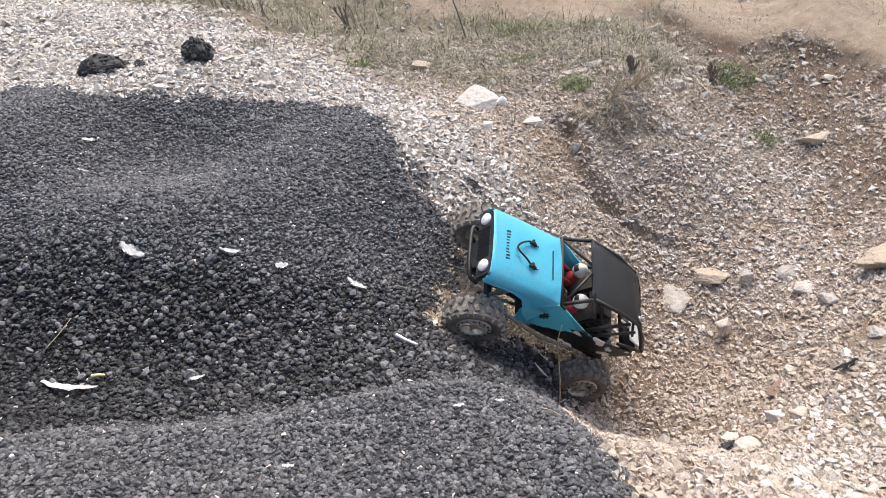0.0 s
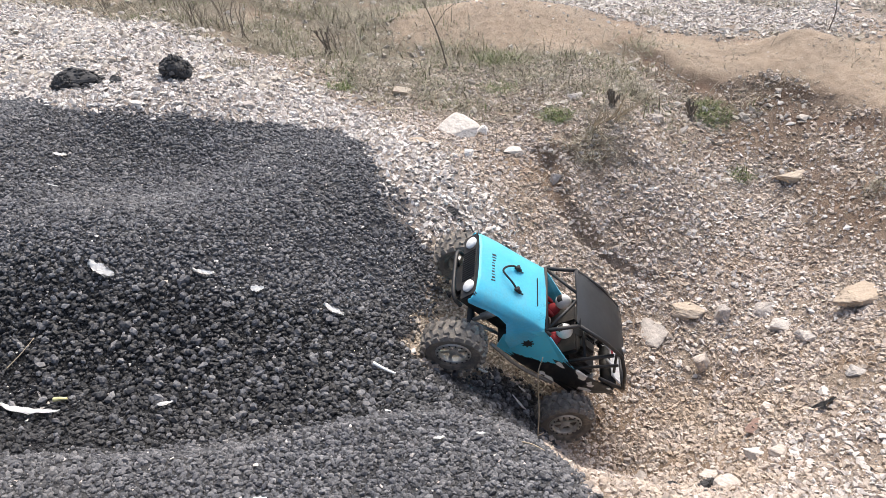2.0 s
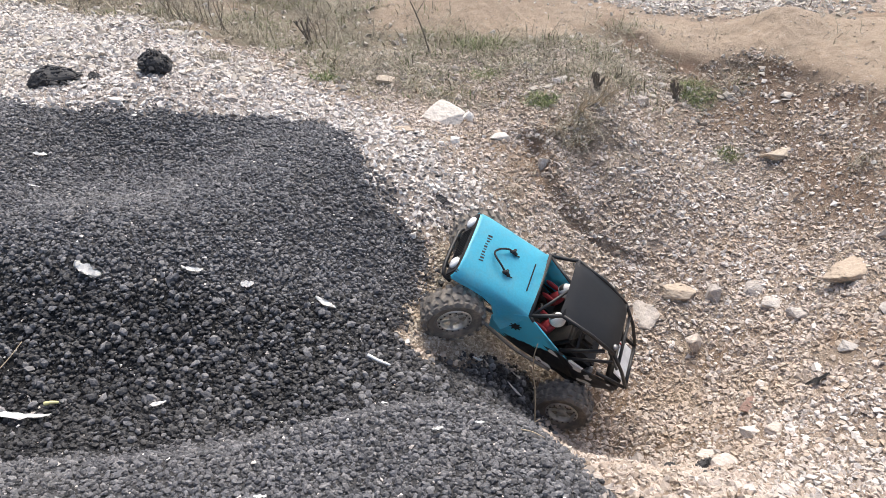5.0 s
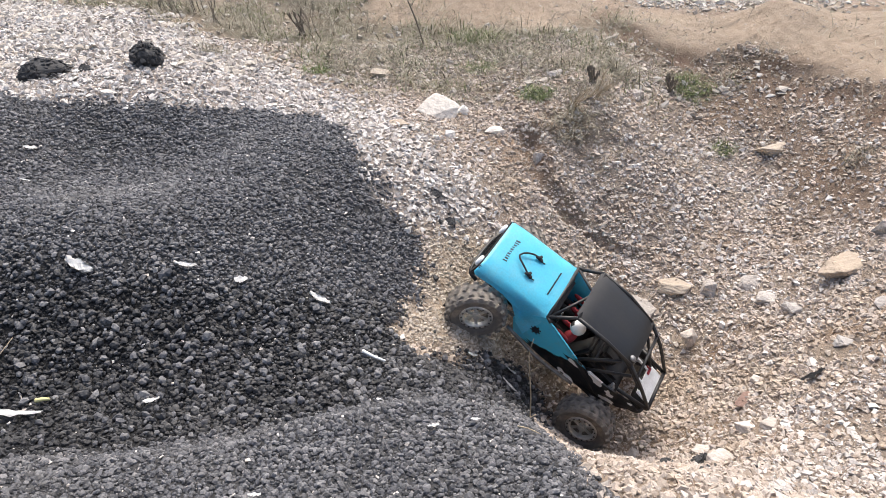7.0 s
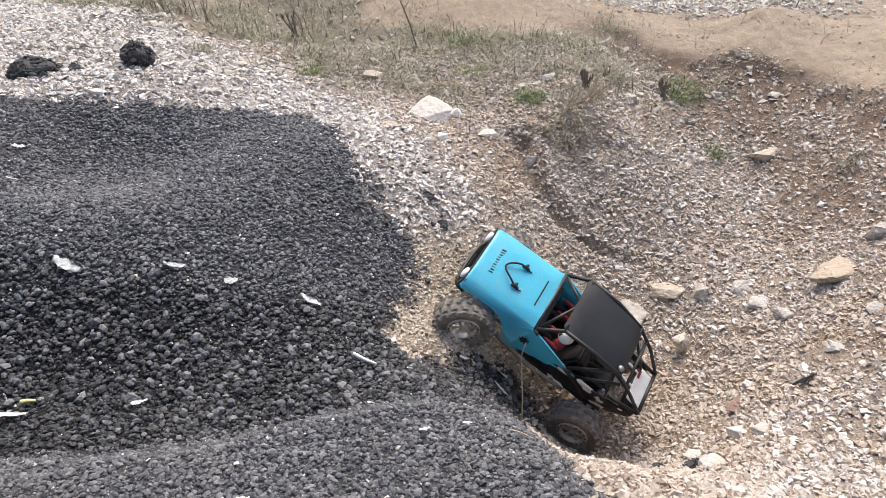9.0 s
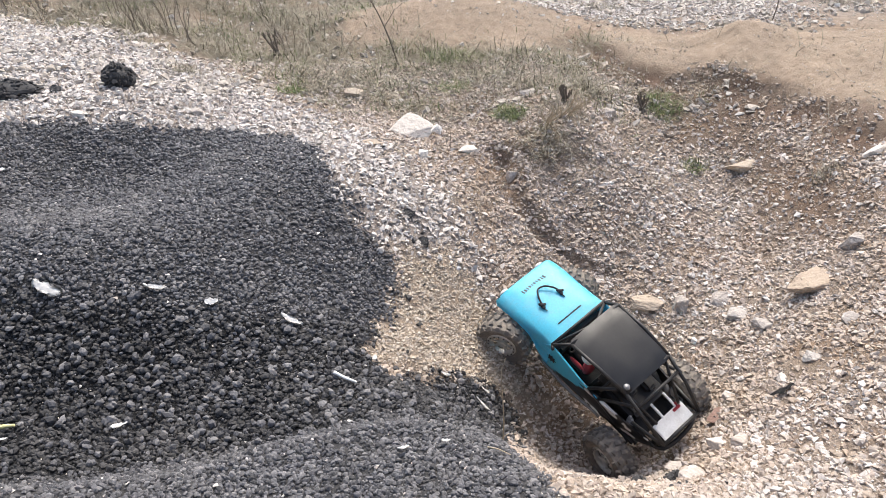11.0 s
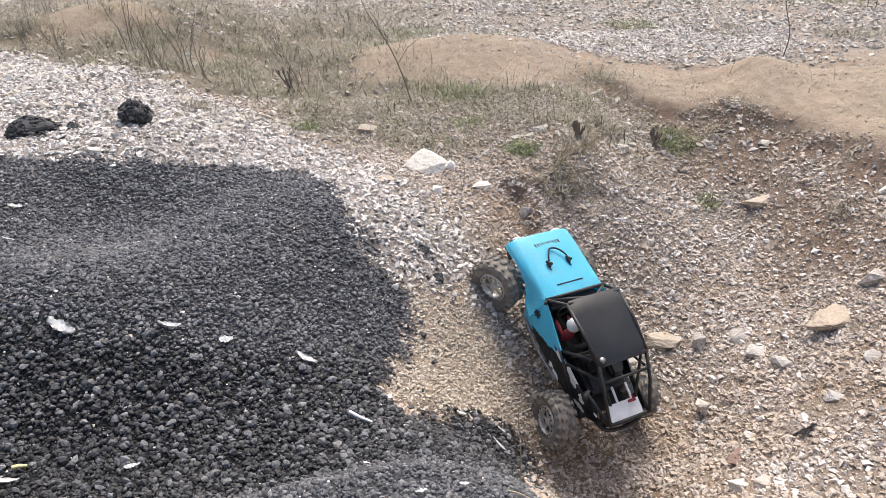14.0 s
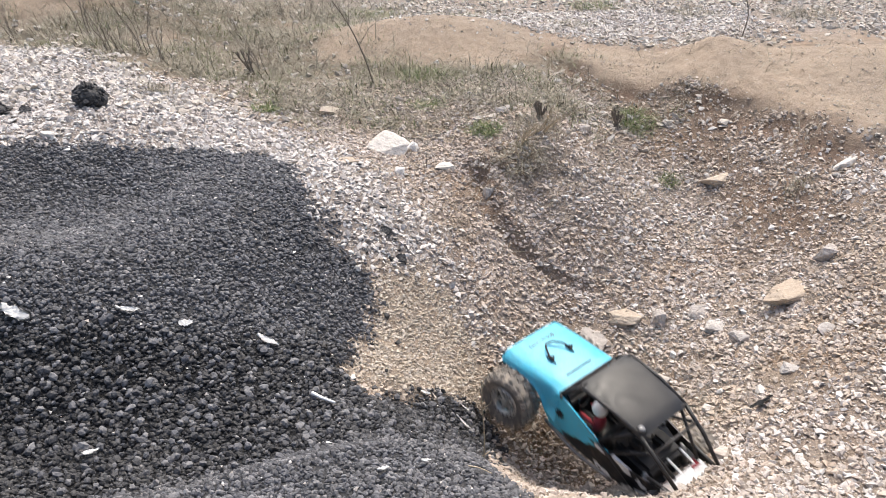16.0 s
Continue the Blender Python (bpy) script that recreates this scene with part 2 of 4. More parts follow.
def lathe(bm, profile, sides=40, closed=True):
    """A body turned about the y axis from (radius, y) pairs."""
    rings = [[bm.verts.new((r * math.cos(a), y, r * math.sin(a))) for a in (2 * math.pi * s / sides for s in range(sides))] for r, y in profile]
    pairs = list(zip(rings, rings[1:])) + ([(rings[-1], rings[0])] if closed else [])
    for a, b in pairs:
        for s in range(sides):
            bm.faces.new((a[s], a[(s + 1) % sides], b[(s + 1) % sides], b[s]))


def prism(bm, outline, y0, y1):
    """A plate whose outline lies in x and z, from y0 to y1."""
    a = [bm.verts.new((x, y0, z)) for x, z in outline]
    b = [bm.verts.new((x, y1, z)) for x, z in outline]
    n = len(outline)
    bm.faces.new(a)
    bm.faces.new(b[::-1])
    for k in range(n):
        bm.faces.new((a[k], b[k], b[(k + 1) % n], a[(k + 1) % n]))


def loft(bm, sections):
    rows = [[bm.verts.new(p) for p in s] for s in sections]
    for a, b in zip(rows, rows[1:]):
        for k in range(len(a) - 1):
            bm.faces.new((a[k], a[k + 1], b[k + 1], b[k]))


# ---- ground ----
LAND_X = (-1.15, -0.75, -0.35, 0.0, 0.32, 0.62, 1.0)
LAND = [
    (0.45, (0.039, 0.063, 0.041, 0.034, -0.046, 0.013, 0.062)),
    (0.85, (0.009, 0.003, -0.055, -0.043, 0.064, -0.116, -0.12)),
    (1.2, (-0.112, -0.103, -0.091, 0.005, -0.278, -0.09, -0.086)),
    (1.5, (-0.012, 0.116, 0.027, -0.108, -0.176, -0.252, -0.093)),
    (1.85, (0.127, -0.092, 0.047, 0.036, -0.115, -0.166, -0.208)),
    (2.25, (0.057, 0.083, 0.018, -0.014, -0.059, 0.034, -0.193)),
    (2.7, (0.098, 0.058, 0.01, 0.006, -0.012, 0.02, -0.037)),
]
MOUNDS = [(0.36, 3.40, 0.50, 0.26, 0.11), (1.41, 2.84, 0.16, 0.18, 0.085), (1.85, 2.62, 0.40, 0.26, 0.055), (-1.25, 4.0, 0.42, 0.24, 0.11), (0.95, 2.98, 0.25, 0.2, 0.03)]
MILLINGS = [(-2.9, 1.2), (-2.7, 1.9), (-2.2, 2.35), (-1.7, 2.36), (-1.25, 2.29), (-1.10, 2.17), (-1.01, 2.13), (-0.83, 2.16), (-0.58, 2.14), (-0.42, 2.11), (-0.27, 2.07), (-0.19, 1.95), (-0.15, 1.83), (-0.09, 1.70),
            (-0.02, 1.66), (-0.02, 1.57), (-0.05, 1.48), (-0.10, 1.36), (-0.06, 1.31), (0.04, 1.38), (0.15, 1.46), (0.235, 1.48), (0.235, 1.38), (0.17, 1.20),
            (0.15, 1.0), (0.15, 0.85), (0.2, 0.6), (0.25, 0.2), (0.05, -0.25), (-0.5, -0.5), (-1.4, -0.55), (-2.2, -0.25), (-2.7, 0.4)]
BARE = [(-0.12, 1.32), (-0.03, 1.68), (0.13, 1.78), (0.23, 1.64), (0.27, 1.50), (0.10, 1.40)]
SAND_RIGHT = [(0.80, 3.02), (0.90, 2.76), (1.05, 2.68), (1.23, 2.60), (1.34, 2.41), (1.39, 2.25), (1.45, 2.02), (2.4, 1.9), (2.6, 2.85), (1.9, 2.98), (1.45, 3.04), (0.95, 3.15)]
SAND_TOP = [(-0.12, 3.15), (0.15, 2.98), (0.55, 2.95), (0.80, 2.98), (0.95, 3.25), (0.7, 3.5), (0.2, 3.65), (-0.18, 3.5)]
SAND_LEFT = [(-1.55, 3.72), (-1.2, 3.70), (-0.95, 3.80), (-0.9, 3.95), (-1.2, 4.12), (-1.6, 4.0)]


def step(a, b, v):
    t = np.clip((v - a) / (b - a), 0, 1)
    return t * t * (3 - 2 * t)


def ripple(x, y, scale, seed):
    """Smooth unevenness made of crossing waves."""
    rng = np.random.default_rng(seed)
    out = 0 * x
    for _ in range(9):
        a, f, p = rng.uniform(0, 2 * math.pi), rng.uniform(0.6, 1.7), rng.uniform(0, 2 * math.pi)
        out = out + np.sin((x * math.cos(a) + y * math.sin(a)) * f * 2 * math.pi / scale + p)
    return out / 9


def within(x, y, outline):
    """Signed distance to an outline, positive inside."""
    x, y = np.asarray(x, float), np.asarray(y, float)
    inside = np.zeros(x.shape, bool)
    best = np.full(x.shape, 1e9)
    n = len(outline)
    for k in range(n):
        (ax, ay), (bx, by) = outline[k], outline[(k + 1) % n]
        if ay != by:
            inside ^= ((ay > y) != (by > y)) & (x < (bx - ax) * (y - ay) / (by - ay) + ax)
        t = np.clip(((x - ax) * (bx - ax) + (y - ay) * (by - ay)) / ((bx - ax) ** 2 + (by - ay) ** 2), 0, 1)
        best = np.minimum(best, np.hypot(x - ax - t * (bx - ax), y - ay - t * (by - ay)))
    return np.where(inside, best, -best)


def forms(x, y):
    """Mounds, the near hump with its crest, the rill and scarp in the bank, and the eroded edge of the sand."""
    z = 0 * x
    for cx, cy, rx, ry, h in MOUNDS:
        z = z + h * np.exp(-((x - cx) / rx) ** 2 - ((y - cy) / ry) ** 2)
    crest = 0.98 + 0.17 * (x + 0.6) + 0.03 * ripple(x, y, 0.5, 40)
    z = z + 0.05 * step(0.05, -0.06, y - crest) * step(0.19, 0.09, x) * step(0.2, 0.8, y)
    rill = np.interp(y, [1.86, 1.89, 1.925, 1.97, 2.02, 2.09, 2.18, 2.24], [0.57, 0.515, 0.43, 0.388, 0.355, 0.345, 0.328, 0.30]) + 0.012 * ripple(x, y, 0.08, 42)
    z = z - 0.026 * np.exp(-((x - rill) / 0.030) ** 2) * (1 + 0.5 * ripple(x, y, 0.12, 43)) * step(1.80, 1.90, y) * step(2.26, 2.17, y)
    z = z + 0.016 * np.exp(-((x - rill - 0.055) / 0.030) ** 2) * step(1.92, 2.0, y) * step(2.26, 2.19, y)
    lip = 2.19 + 0.03 * ripple(x, y, 0.3, 41) - 0.10 * (x - 0.3)
    z = z + 0.018 * step(-0.015, 0.025, y - lip) * step(0.55, 0.10, y - lip) * step(0.28, 0.36, x) * step(0.75, 0.60, x)
    edge = within(x, y, SAND_RIGHT) + 0.05 * ripple(x, y, 0.25, 10)
    z = z + 0.030 * step(-0.035, 0.02, edge) * step(0.75, 0.9, x) * step(3.0, 2.85, y) * step(0.30, 0.05, edge)
    z = z - 0.040 * np.exp(-((y - 1.39 + 0.35 * (x - 0.30)) / 0.085) ** 2) * step(0.12, 0.29, x) * step(0.58, 0.40, x)
    z = z - 0.030 * np.exp(-((x - 0.0) / 0.075) ** 2 - ((y - 1.345) / 0.06) ** 2)
    hollow = np.exp(-((x - 0.575) / 0.07) ** 2 - ((y - 2.17) / 0.05) ** 2)
    z = z - 0.022 * hollow
    return z


def land(x, y):
    x, y = np.asarray(x, float), np.asarray(y, float)
    z = 0.29 + forms(x, y)
    for cy, heights in LAND:
        for cx, h in zip(LAND_X, heights):
            z = z + h * np.exp(-((x - cx) ** 2 + (y - cy) ** 2) / 0.09)
    far = step(3.5, 9, y)
    z = z + 0.085 * step(-0.45, -0.95, x) * step(2.65, 3.1, y) * step(9, 4, y)
    return z + 0.006 * ripple(x, y, 0.30, 1) + 0.005 * ripple(x, y, 0.09, 2) + far * 0.06 * ripple(x, y, 2.5, 3)


def tar_at(x, y):
    return step(-0.03, 0.025, within(x, y, MILLINGS) + 0.035 * ripple(x, y, 0.13, 7))


def grass_edge(x):
    return 2.40 + 0.78 * np.clip(-x - 0.15, 0, 3)


def pale_at(x, y):
    wob = 0.12 * ripple(x, y, 0.5, 8) + 0.08 * ripple(x, y, 0.15, 9)
    strip = step(0.10, -0.15, y - grass_edge(x) + wob) * step(0.22, -0.08, x + 0.8 * (y - 2.0) + wob) * step(1.55, 1.75, y)
    rim = 0.9 * np.exp(-((x - 0.01) / 0.13) ** 2 - ((y - 1.92) / 0.22) ** 2)
    heap = (0.42 + 0.38 * ripple(x, y, 0.22, 55)) * step(-0.04, 0.06, np.minimum(x - 0.40 - 0.6 * (y - 0.78), 1.225 - y + 0.03 * x) + 0.4 * wob) * step(2.6, 1.7, x + wob) * step(-0.5, 0.3, y + 2 * wob)
    bank = 0.55 * np.exp(-((x - 0.85) / 0.28) ** 2 - ((y - 2.15) / 0.20) ** 2) + 0.55 * np.exp(-((x - 1.5) / 0.22) ** 2 - ((y - 1.9) / 0.25) ** 2) + 0.22 * np.exp(-((x - 0.8) / 0.35) ** 2 - ((y - 1.75) / 0.2) ** 2)
    plain = 0.8 * step(3.12, 3.5, y + 0.5 * wob - 1.1 * step(0.35, -0.25, x)) * np.clip(0.75 + 0.8 * ripple(x, y, 0.6, 57), 0.3, 1)
    return np.clip(np.maximum.reduce([strip, rim, heap, bank, plain]), 0, 1)


def sand_at(x, y):
    wob = 0.07 * ripple(x, y, 0.4, 10) + 0.03 * ripple(x, y, 0.12, 11)
    out = [step(-0.02, 0.05, within(x, y, BARE) + wob * 0.6), step(-0.02, 0.05, within(x, y, SAND_RIGHT) + wob), 0.85 * step(-0.05, 0.12, within(x, y, SAND_TOP) + wob), 0.8 * step(-0.05, 0.1, within(x, y, SAND_LEFT) + wob)]
    return np.clip(np.maximum.reduce(out), 0, 1)


def grass_at(x, y):
    out = step(-0.10, 0.18, y - grass_edge(x) + 0.15 * ripple(x, y, 0.5, 30)) * step(6.0, 4.4, y) * (1 - 0.9 * sand_at(x, y)) * (1 - 0.75 * step(0.6, 1.1, x))
    out = out * (1 - 0.9 * step(0.0, 0.5, x) * step(2.95, 3.15, y))
    return out * np.clip(0.75 + 0.9 * ripple(x, y, 0.45, 31), 0.2, 1)


def damp_at(x, y):
    wob = 0.07 * ripple(x, y, 0.3, 45)
    front = np.clip(0.75 + 0.9 * ripple(x, y, 0.22, 46), 0.25, 1) * np.exp(-((within(x, y, SAND_RIGHT) + 0.055 + 0.6 * wob) / 0.085) ** 2) * step(0.70, 0.82, x) * step(1.75, 1.5, x) * step(3.2, 3.0, y)
    wash = 0.6 * np.exp(-((x - 1.18 + 0.5 * wob) / 0.10) ** 2) * step(1.6, 1.8, y) * step(2.6, 2.4, y)
    cut = 0.45 * np.exp(-((x - np.interp(y, [1.88, 1.93, 2.02, 2.2], [0.52, 0.43, 0.355, 0.325]) - 0.01) / 0.035) ** 2) * step(1.84, 1.95, y) * step(2.26, 2.18, y) + 0.3 * np.exp(-((x - 0.50) / 0.13) ** 2 - ((y - 2.235 + wob) / 0.03) ** 2)
    gully = 0.6 * np.exp(-((x - 0.38 + wob) / 0.15) ** 2 - ((y - 1.24 + wob) / 0.16) ** 2) * np.clip(0.8 + ripple(x, y, 0.15, 47), 0.2, 1)
    return np.clip(np.maximum.reduce([front, wash, cut, gully]), 0, 1)


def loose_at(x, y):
    """The slipped side of the millings above the gully, where darker lumps lie open."""
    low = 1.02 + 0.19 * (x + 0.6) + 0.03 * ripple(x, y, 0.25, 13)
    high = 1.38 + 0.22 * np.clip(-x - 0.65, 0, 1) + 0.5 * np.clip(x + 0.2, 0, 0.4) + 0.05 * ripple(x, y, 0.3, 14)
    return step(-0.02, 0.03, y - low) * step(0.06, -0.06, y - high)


def spaced(stops):
    """Coordinates with a spacing that changes from stretch to stretch."""
    out = [stops[0][0]]
    for (a, s), (b, _) in zip(stops, stops[1:]):
        n = max(1, round((b - a) / s))
        out += [a + (b - a) * (k + 1) / n for k in range(n)]
    return np.array(out)


def build_ground():
    xs = spaced([(-150, 20), (-30, 4), (-6, 0.4), (-2.4, 0.05), (-1.3, 0.0125), (1.9, 0.04), (3.4, 0.4), (8, 4), (32, 20), (152, 20)])
    ys = spaced([(-150, 20), (-30, 4), (-3, 0.3), (0.3, 0.05), (0.6, 0.0125), (3.4, 0.03), (5.5, 0.15), (9, 1), (30, 10), (160, 10)])
    X, Y = np.meshgrid(xs, ys)
    Z = land(X, Y)
    nx, ny = len(xs), len(ys)
    me = bpy.data.meshes.new("ground")
    k = np.arange(nx * ny).reshape(ny, nx)
    faces = np.stack([k[:-1, :-1], k[:-1, 1:], k[1:, 1:], k[1:, :-1]], -1).reshape(-1, 4)
    Z = Z + 0.006 * sand_at(X, Y) * ripple(X, Y, 0.06, 50)
    fill(me, np.stack([X, Y, Z], -1).reshape(-1, 3), faces)
    me.polygons.foreach_set("use_smooth", np.ones(len(faces), bool))
    soil = me.color_attributes.new("soil", "FLOAT_COLOR", "POINT")
    x, y = X.ravel(), Y.ravel()
    soil.data.foreach_set("color", np.stack([tar_at(x, y), pale_at(x, y), sand_at(x, y), 1 + 0 * x], -1).ravel())
    cover = me.color_attributes.new("cover", "FLOAT_COLOR", "POINT")
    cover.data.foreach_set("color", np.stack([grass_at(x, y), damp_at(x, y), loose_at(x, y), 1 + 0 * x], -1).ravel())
    me.materials.append(M_SOIL)
    return tagged(new("ground", me), "uneven brown earth with gully, sand mounds and dark millings", "ground", kind="structure")


def fill(me, verts, faces):
    """Puts arrays of points and of equal-sided faces into a mesh."""
    n, s = faces.shape
    me.vertices.add(len(verts))
    me.vertices.foreach_set("co", np.ascontiguousarray(verts, np.float32).ravel())
    me.loops.add(n * s)
    me.loops.foreach_set("vertex_index", np.ascontiguousarray(faces, np.int32).ravel())
    me.polygons.add(n)
    me.polygons.foreach_set("loop_start", np.arange(0, n * s, s, dtype=np.int32))
    me.update(calc_edges=True)


build_ground()


# ---- loose gravel ----
def chips(count, seed):
    """Shapes of crushed stone: hulls round a few random points."""
    rng = random.Random(seed)
    out = []
    for _ in range(count):
        bm = bmesh.new()
        for _ in range(8):
            p = Vector((rng.gauss(0, 1), rng.gauss(0, 1), rng.gauss(0, 1))).normalized() * rng.uniform(0.85, 1.1)
            bm.verts.new(Vector([math.copysign(abs(c) ** 0.8, c) for c in p]))
        made = bmesh.ops.convex_hull(bm, input=bm.verts[:])
        bmesh.ops.delete(bm, geom=[v for v in bm.verts if not v.link_faces], context="VERTS")
        bmesh.ops.triangulate(bm, faces=bm.faces[:])
        bm.verts.index_update()
        out.append((np.array([q.co[:] for q in bm.verts]), np.array([[q.index for q in p.verts] for p in bm.faces])))
        bm.free()
    return out


def pebbles(count, seed):
    """Shapes of lumpy, rounded crumbs."""
    rng = random.Random(seed)
    out = []
    for _ in range(count):
        bm = bmesh.new()
        bmesh.ops.create_icosphere(bm, subdivisions=1, radius=1.0)
        bm.verts.index_update()
        out.append((np.array([tuple(q.co * rng.uniform(0.72, 1.12)) for q in bm.verts]), np.array([[q.index for q in p.verts] for p in bm.faces])))
        bm.free()
    return out


CHIPS = chips(16, 3)
PEBBLES = pebbles(16, 4)


def turns(rng, n):
    q = rng.normal(size=(n, 4))
    q /= np.linalg.norm(q, axis=1)[:, None]
    w, x, y, z = q.T
    return np.stack([1 - 2 * (y * y + z * z), 2 * (x * y - z * w), 2 * (x * z + y * w), 2 * (x * y + z * w), 1 - 2 * (x * x + z * z), 2 * (y * z - x * w),
                     2 * (x * z - y * w), 2 * (y * z + x * w), 1 - 2 * (x * x + y * y)], -1).reshape(n, 3, 3)


def scatter(name, label, mat, rng, x, y, size, sunk=0.25, flat=0.62, shapes=CHIPS, smooth=False):
    """Crushed stones, lying on the land, as one mesh."""
    n = len(x)
    z = land(x, y)
    kind = rng.integers(0, len(shapes), n)
    verts, faces, at = [], [], 0
    for k, (v, f) in enumerate(shapes):
        some = np.nonzero(kind == k)[0]
        m = len(some)
        if not m:
            continue
        scale = np.stack([rng.uniform(0.9, 1.3, m), rng.uniform(0.75, 1.1, m), rng.uniform(flat - 0.22, flat + 0.22, m)], -1)
        a, lean = rng.uniform(0, 2 * math.pi, m), np.clip(rng.normal(0, 0.2, (m, 2)), -0.4, 0.4)
        shape = np.einsum("nij,nvj->nvi", turns(rng, m), np.broadcast_to(v, (m, *v.shape))) * scale[:, None]
        c, s = np.cos(a)[:, None], np.sin(a)[:, None]
        px, py, pz = shape[..., 0] * c - shape[..., 1] * s, shape[..., 0] * s + shape[..., 1] * c, shape[..., 2]
        pz = pz + lean[:, :1] * px + lean[:, 1:] * py
        half = (size[some] / 2)[:, None]
        base = np.stack([x[some], y[some], z[some] + size[some] * (0.5 - sunk) * 0.55], -1)
        verts.append((np.stack([px * half, py * half, pz * half], -1) + base[:, None]).reshape(-1, 3))
        faces.append((f[None] + (np.arange(m) * len(v))[:, None, None]).reshape(-1, 3) + at)
        at += m * len(v)
    me = bpy.data.meshes.new(name)
    faces = np.concatenate(faces)
    fill(me, np.concatenate(verts), faces)
    me.polygons.foreach_set("use_smooth", np.full(len(faces), smooth))
    me.materials.append(mat)
    return tagged(new(name, me), label, "gravel", kind="stuff")


def spots(rng, n, x0, x1, y0, y1, keep):
    x, y = rng.uniform(x0, x1, n), rng.uniform(y0, y1, n)
    ok = rng.uniform(0, 1, n) < keep(x, y)
    ok &= np.abs(x - 0.08) < 0.45 + 0.68 * y
    return x[ok], y[ok]


def sizes(rng, n, low, high, power=2.2):
    return low + (high - low) * rng.uniform(0, 1, n) ** power


def build_gravel():
    rng = np.random.default_rng(5)
    x, y = spots(rng, 150000, -1.55, 0.3, 0.5, 2.4, lambda a, b: tar_at(a, b) * (1 - loose_at(a, b)))
    scatter("asphalt_millings", "weathered dark grey asphalt millings heaped in a pile", M_TAR, rng, x, y, sizes(rng, len(x), 0.0045, 0.0125), sunk=0.16, flat=0.82, shapes=PEBBLES, smooth=False)
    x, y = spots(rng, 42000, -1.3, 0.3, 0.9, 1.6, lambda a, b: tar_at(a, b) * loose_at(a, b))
    scatter("loose_millings", "loose black asphalt lumps slipped into the gully", M_BLACK, rng, x, y, sizes(rng, len(x), 0.004, 0.0145, 2.6), sunk=0.12, flat=0.85, shapes=PEBBLES, smooth=False)
    x, y = spots(rng, 11000, -1.3, 0.3, 0.9, 1.6, lambda a, b: tar_at(a, b) * loose_at(a, b) * (0.06 + 0.94 * step(-0.85, -0.3, a + 1.3 * (b - 1.1))))
    scatter("dusty_lumps", "dusty grey asphalt lumps on loose black millings", M_TAR, rng, x, y, sizes(rng, len(x), 0.004, 0.019, 2.6), sunk=0.0, flat=0.85, shapes=PEBBLES, smooth=False)
    other = lambda a, b: (1 - tar_at(a, b)) * (1 - sand_at(a, b))
    x, y = spots(rng, 300000, -2.6, 2.0, 0.6, 3.9, lambda a, b: other(a, b) * pale_at(a, b) * (1 - 0.88 * damp_at(a, b)))
    scatter("limestone_gravel", "pale crushed limestone gravel lying on the earth", M_PALE, rng, x, y, sizes(rng, len(x), 0.0055, 0.021, 3.2), sunk=0.18, flat=0.74)
    x, y = spots(rng, 290000, -0.75, 1.95, 0.6, 2.85, lambda a, b: other(a, b) * (1 - pale_at(a, b)) * np.clip(0.9 + 1.0 * ripple(a, b, 0.35, 20), 0.35, 1) * (1 - 0.4 * (b > 2.35)) * (1 - 0.4 * (a < -0.1)) * (1 - 0.88 * damp_at(a, b)))
    scatter("mixed_gravel", "brown and grey gravel strewn over the bank", M_MIXED, rng, x, y, sizes(rng, len(x), 0.004, 0.0185, 2.8), sunk=0.28, flat=0.74)
    x, y = spots(rng, 60000, -0.2, 0.5, 1.0, 1.95, lambda a, b: (1 - tar_at(a, b)) * sand_at(a, b))
    scatter("tan_grit", "fine tan grit on bare worn earth", M_TAN, rng, x, y, sizes(rng, len(x), 0.004, 0.012, 2.6), sunk=0.3)
    x, y = spots(rng, 190000, -3.4, 3.6, 2.4, 6.5, lambda a, b: (1 - tar_at(a, b)) * (1 - sand_at(a, b)) * (1 - sand_at(a, b)) ** 2 * (1 - 0.8 * grass_at(a, b)) * np.clip(0.25 + 0.8 * ripple(a, b, 0.8, 21) + 0.7 * pale_at(a, b), 0.05, 1))
    scatter("far_gravel", "scattered pale stones on the level ground", M_FAR, rng, x, y, sizes(rng, len(x), 0.007, 0.036, 3.8), sunk=0.3, flat=0.7)
    x, y = spots(rng, 22000, -0.2, 2.4, 1.9, 3.7, lambda a, b: sand_at(a, b) * np.clip(0.5 + 1.2 * ripple(a, b, 0.4, 56), 0.1, 1))
    scatter("sand_pebbles", "small pebbles on the sand mounds", M_MIXED, rng, x, y, sizes(rng, len(x), 0.003, 0.012, 4))
    x, y = spots(rng, 1700, -1.2, 0.3, 0.5, 2.2, tar_at)
    scatter("white_chips", "small white stone chips strewn among black millings", M_PALE, rng, x, y, sizes(rng, len(x), 0.004, 0.010, 3.0), sunk=-0.1)
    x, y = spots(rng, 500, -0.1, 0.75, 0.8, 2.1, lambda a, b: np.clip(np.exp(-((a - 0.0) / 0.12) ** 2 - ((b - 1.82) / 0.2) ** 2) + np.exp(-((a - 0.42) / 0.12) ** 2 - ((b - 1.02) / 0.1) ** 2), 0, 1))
    scatter("stray_millings", "stray black asphalt crumbs among pale gravel", M_BLACK, rng, x, y, sizes(rng, len(x), 0.008, 0.022, 2), sunk=0.0)


build_gravel()


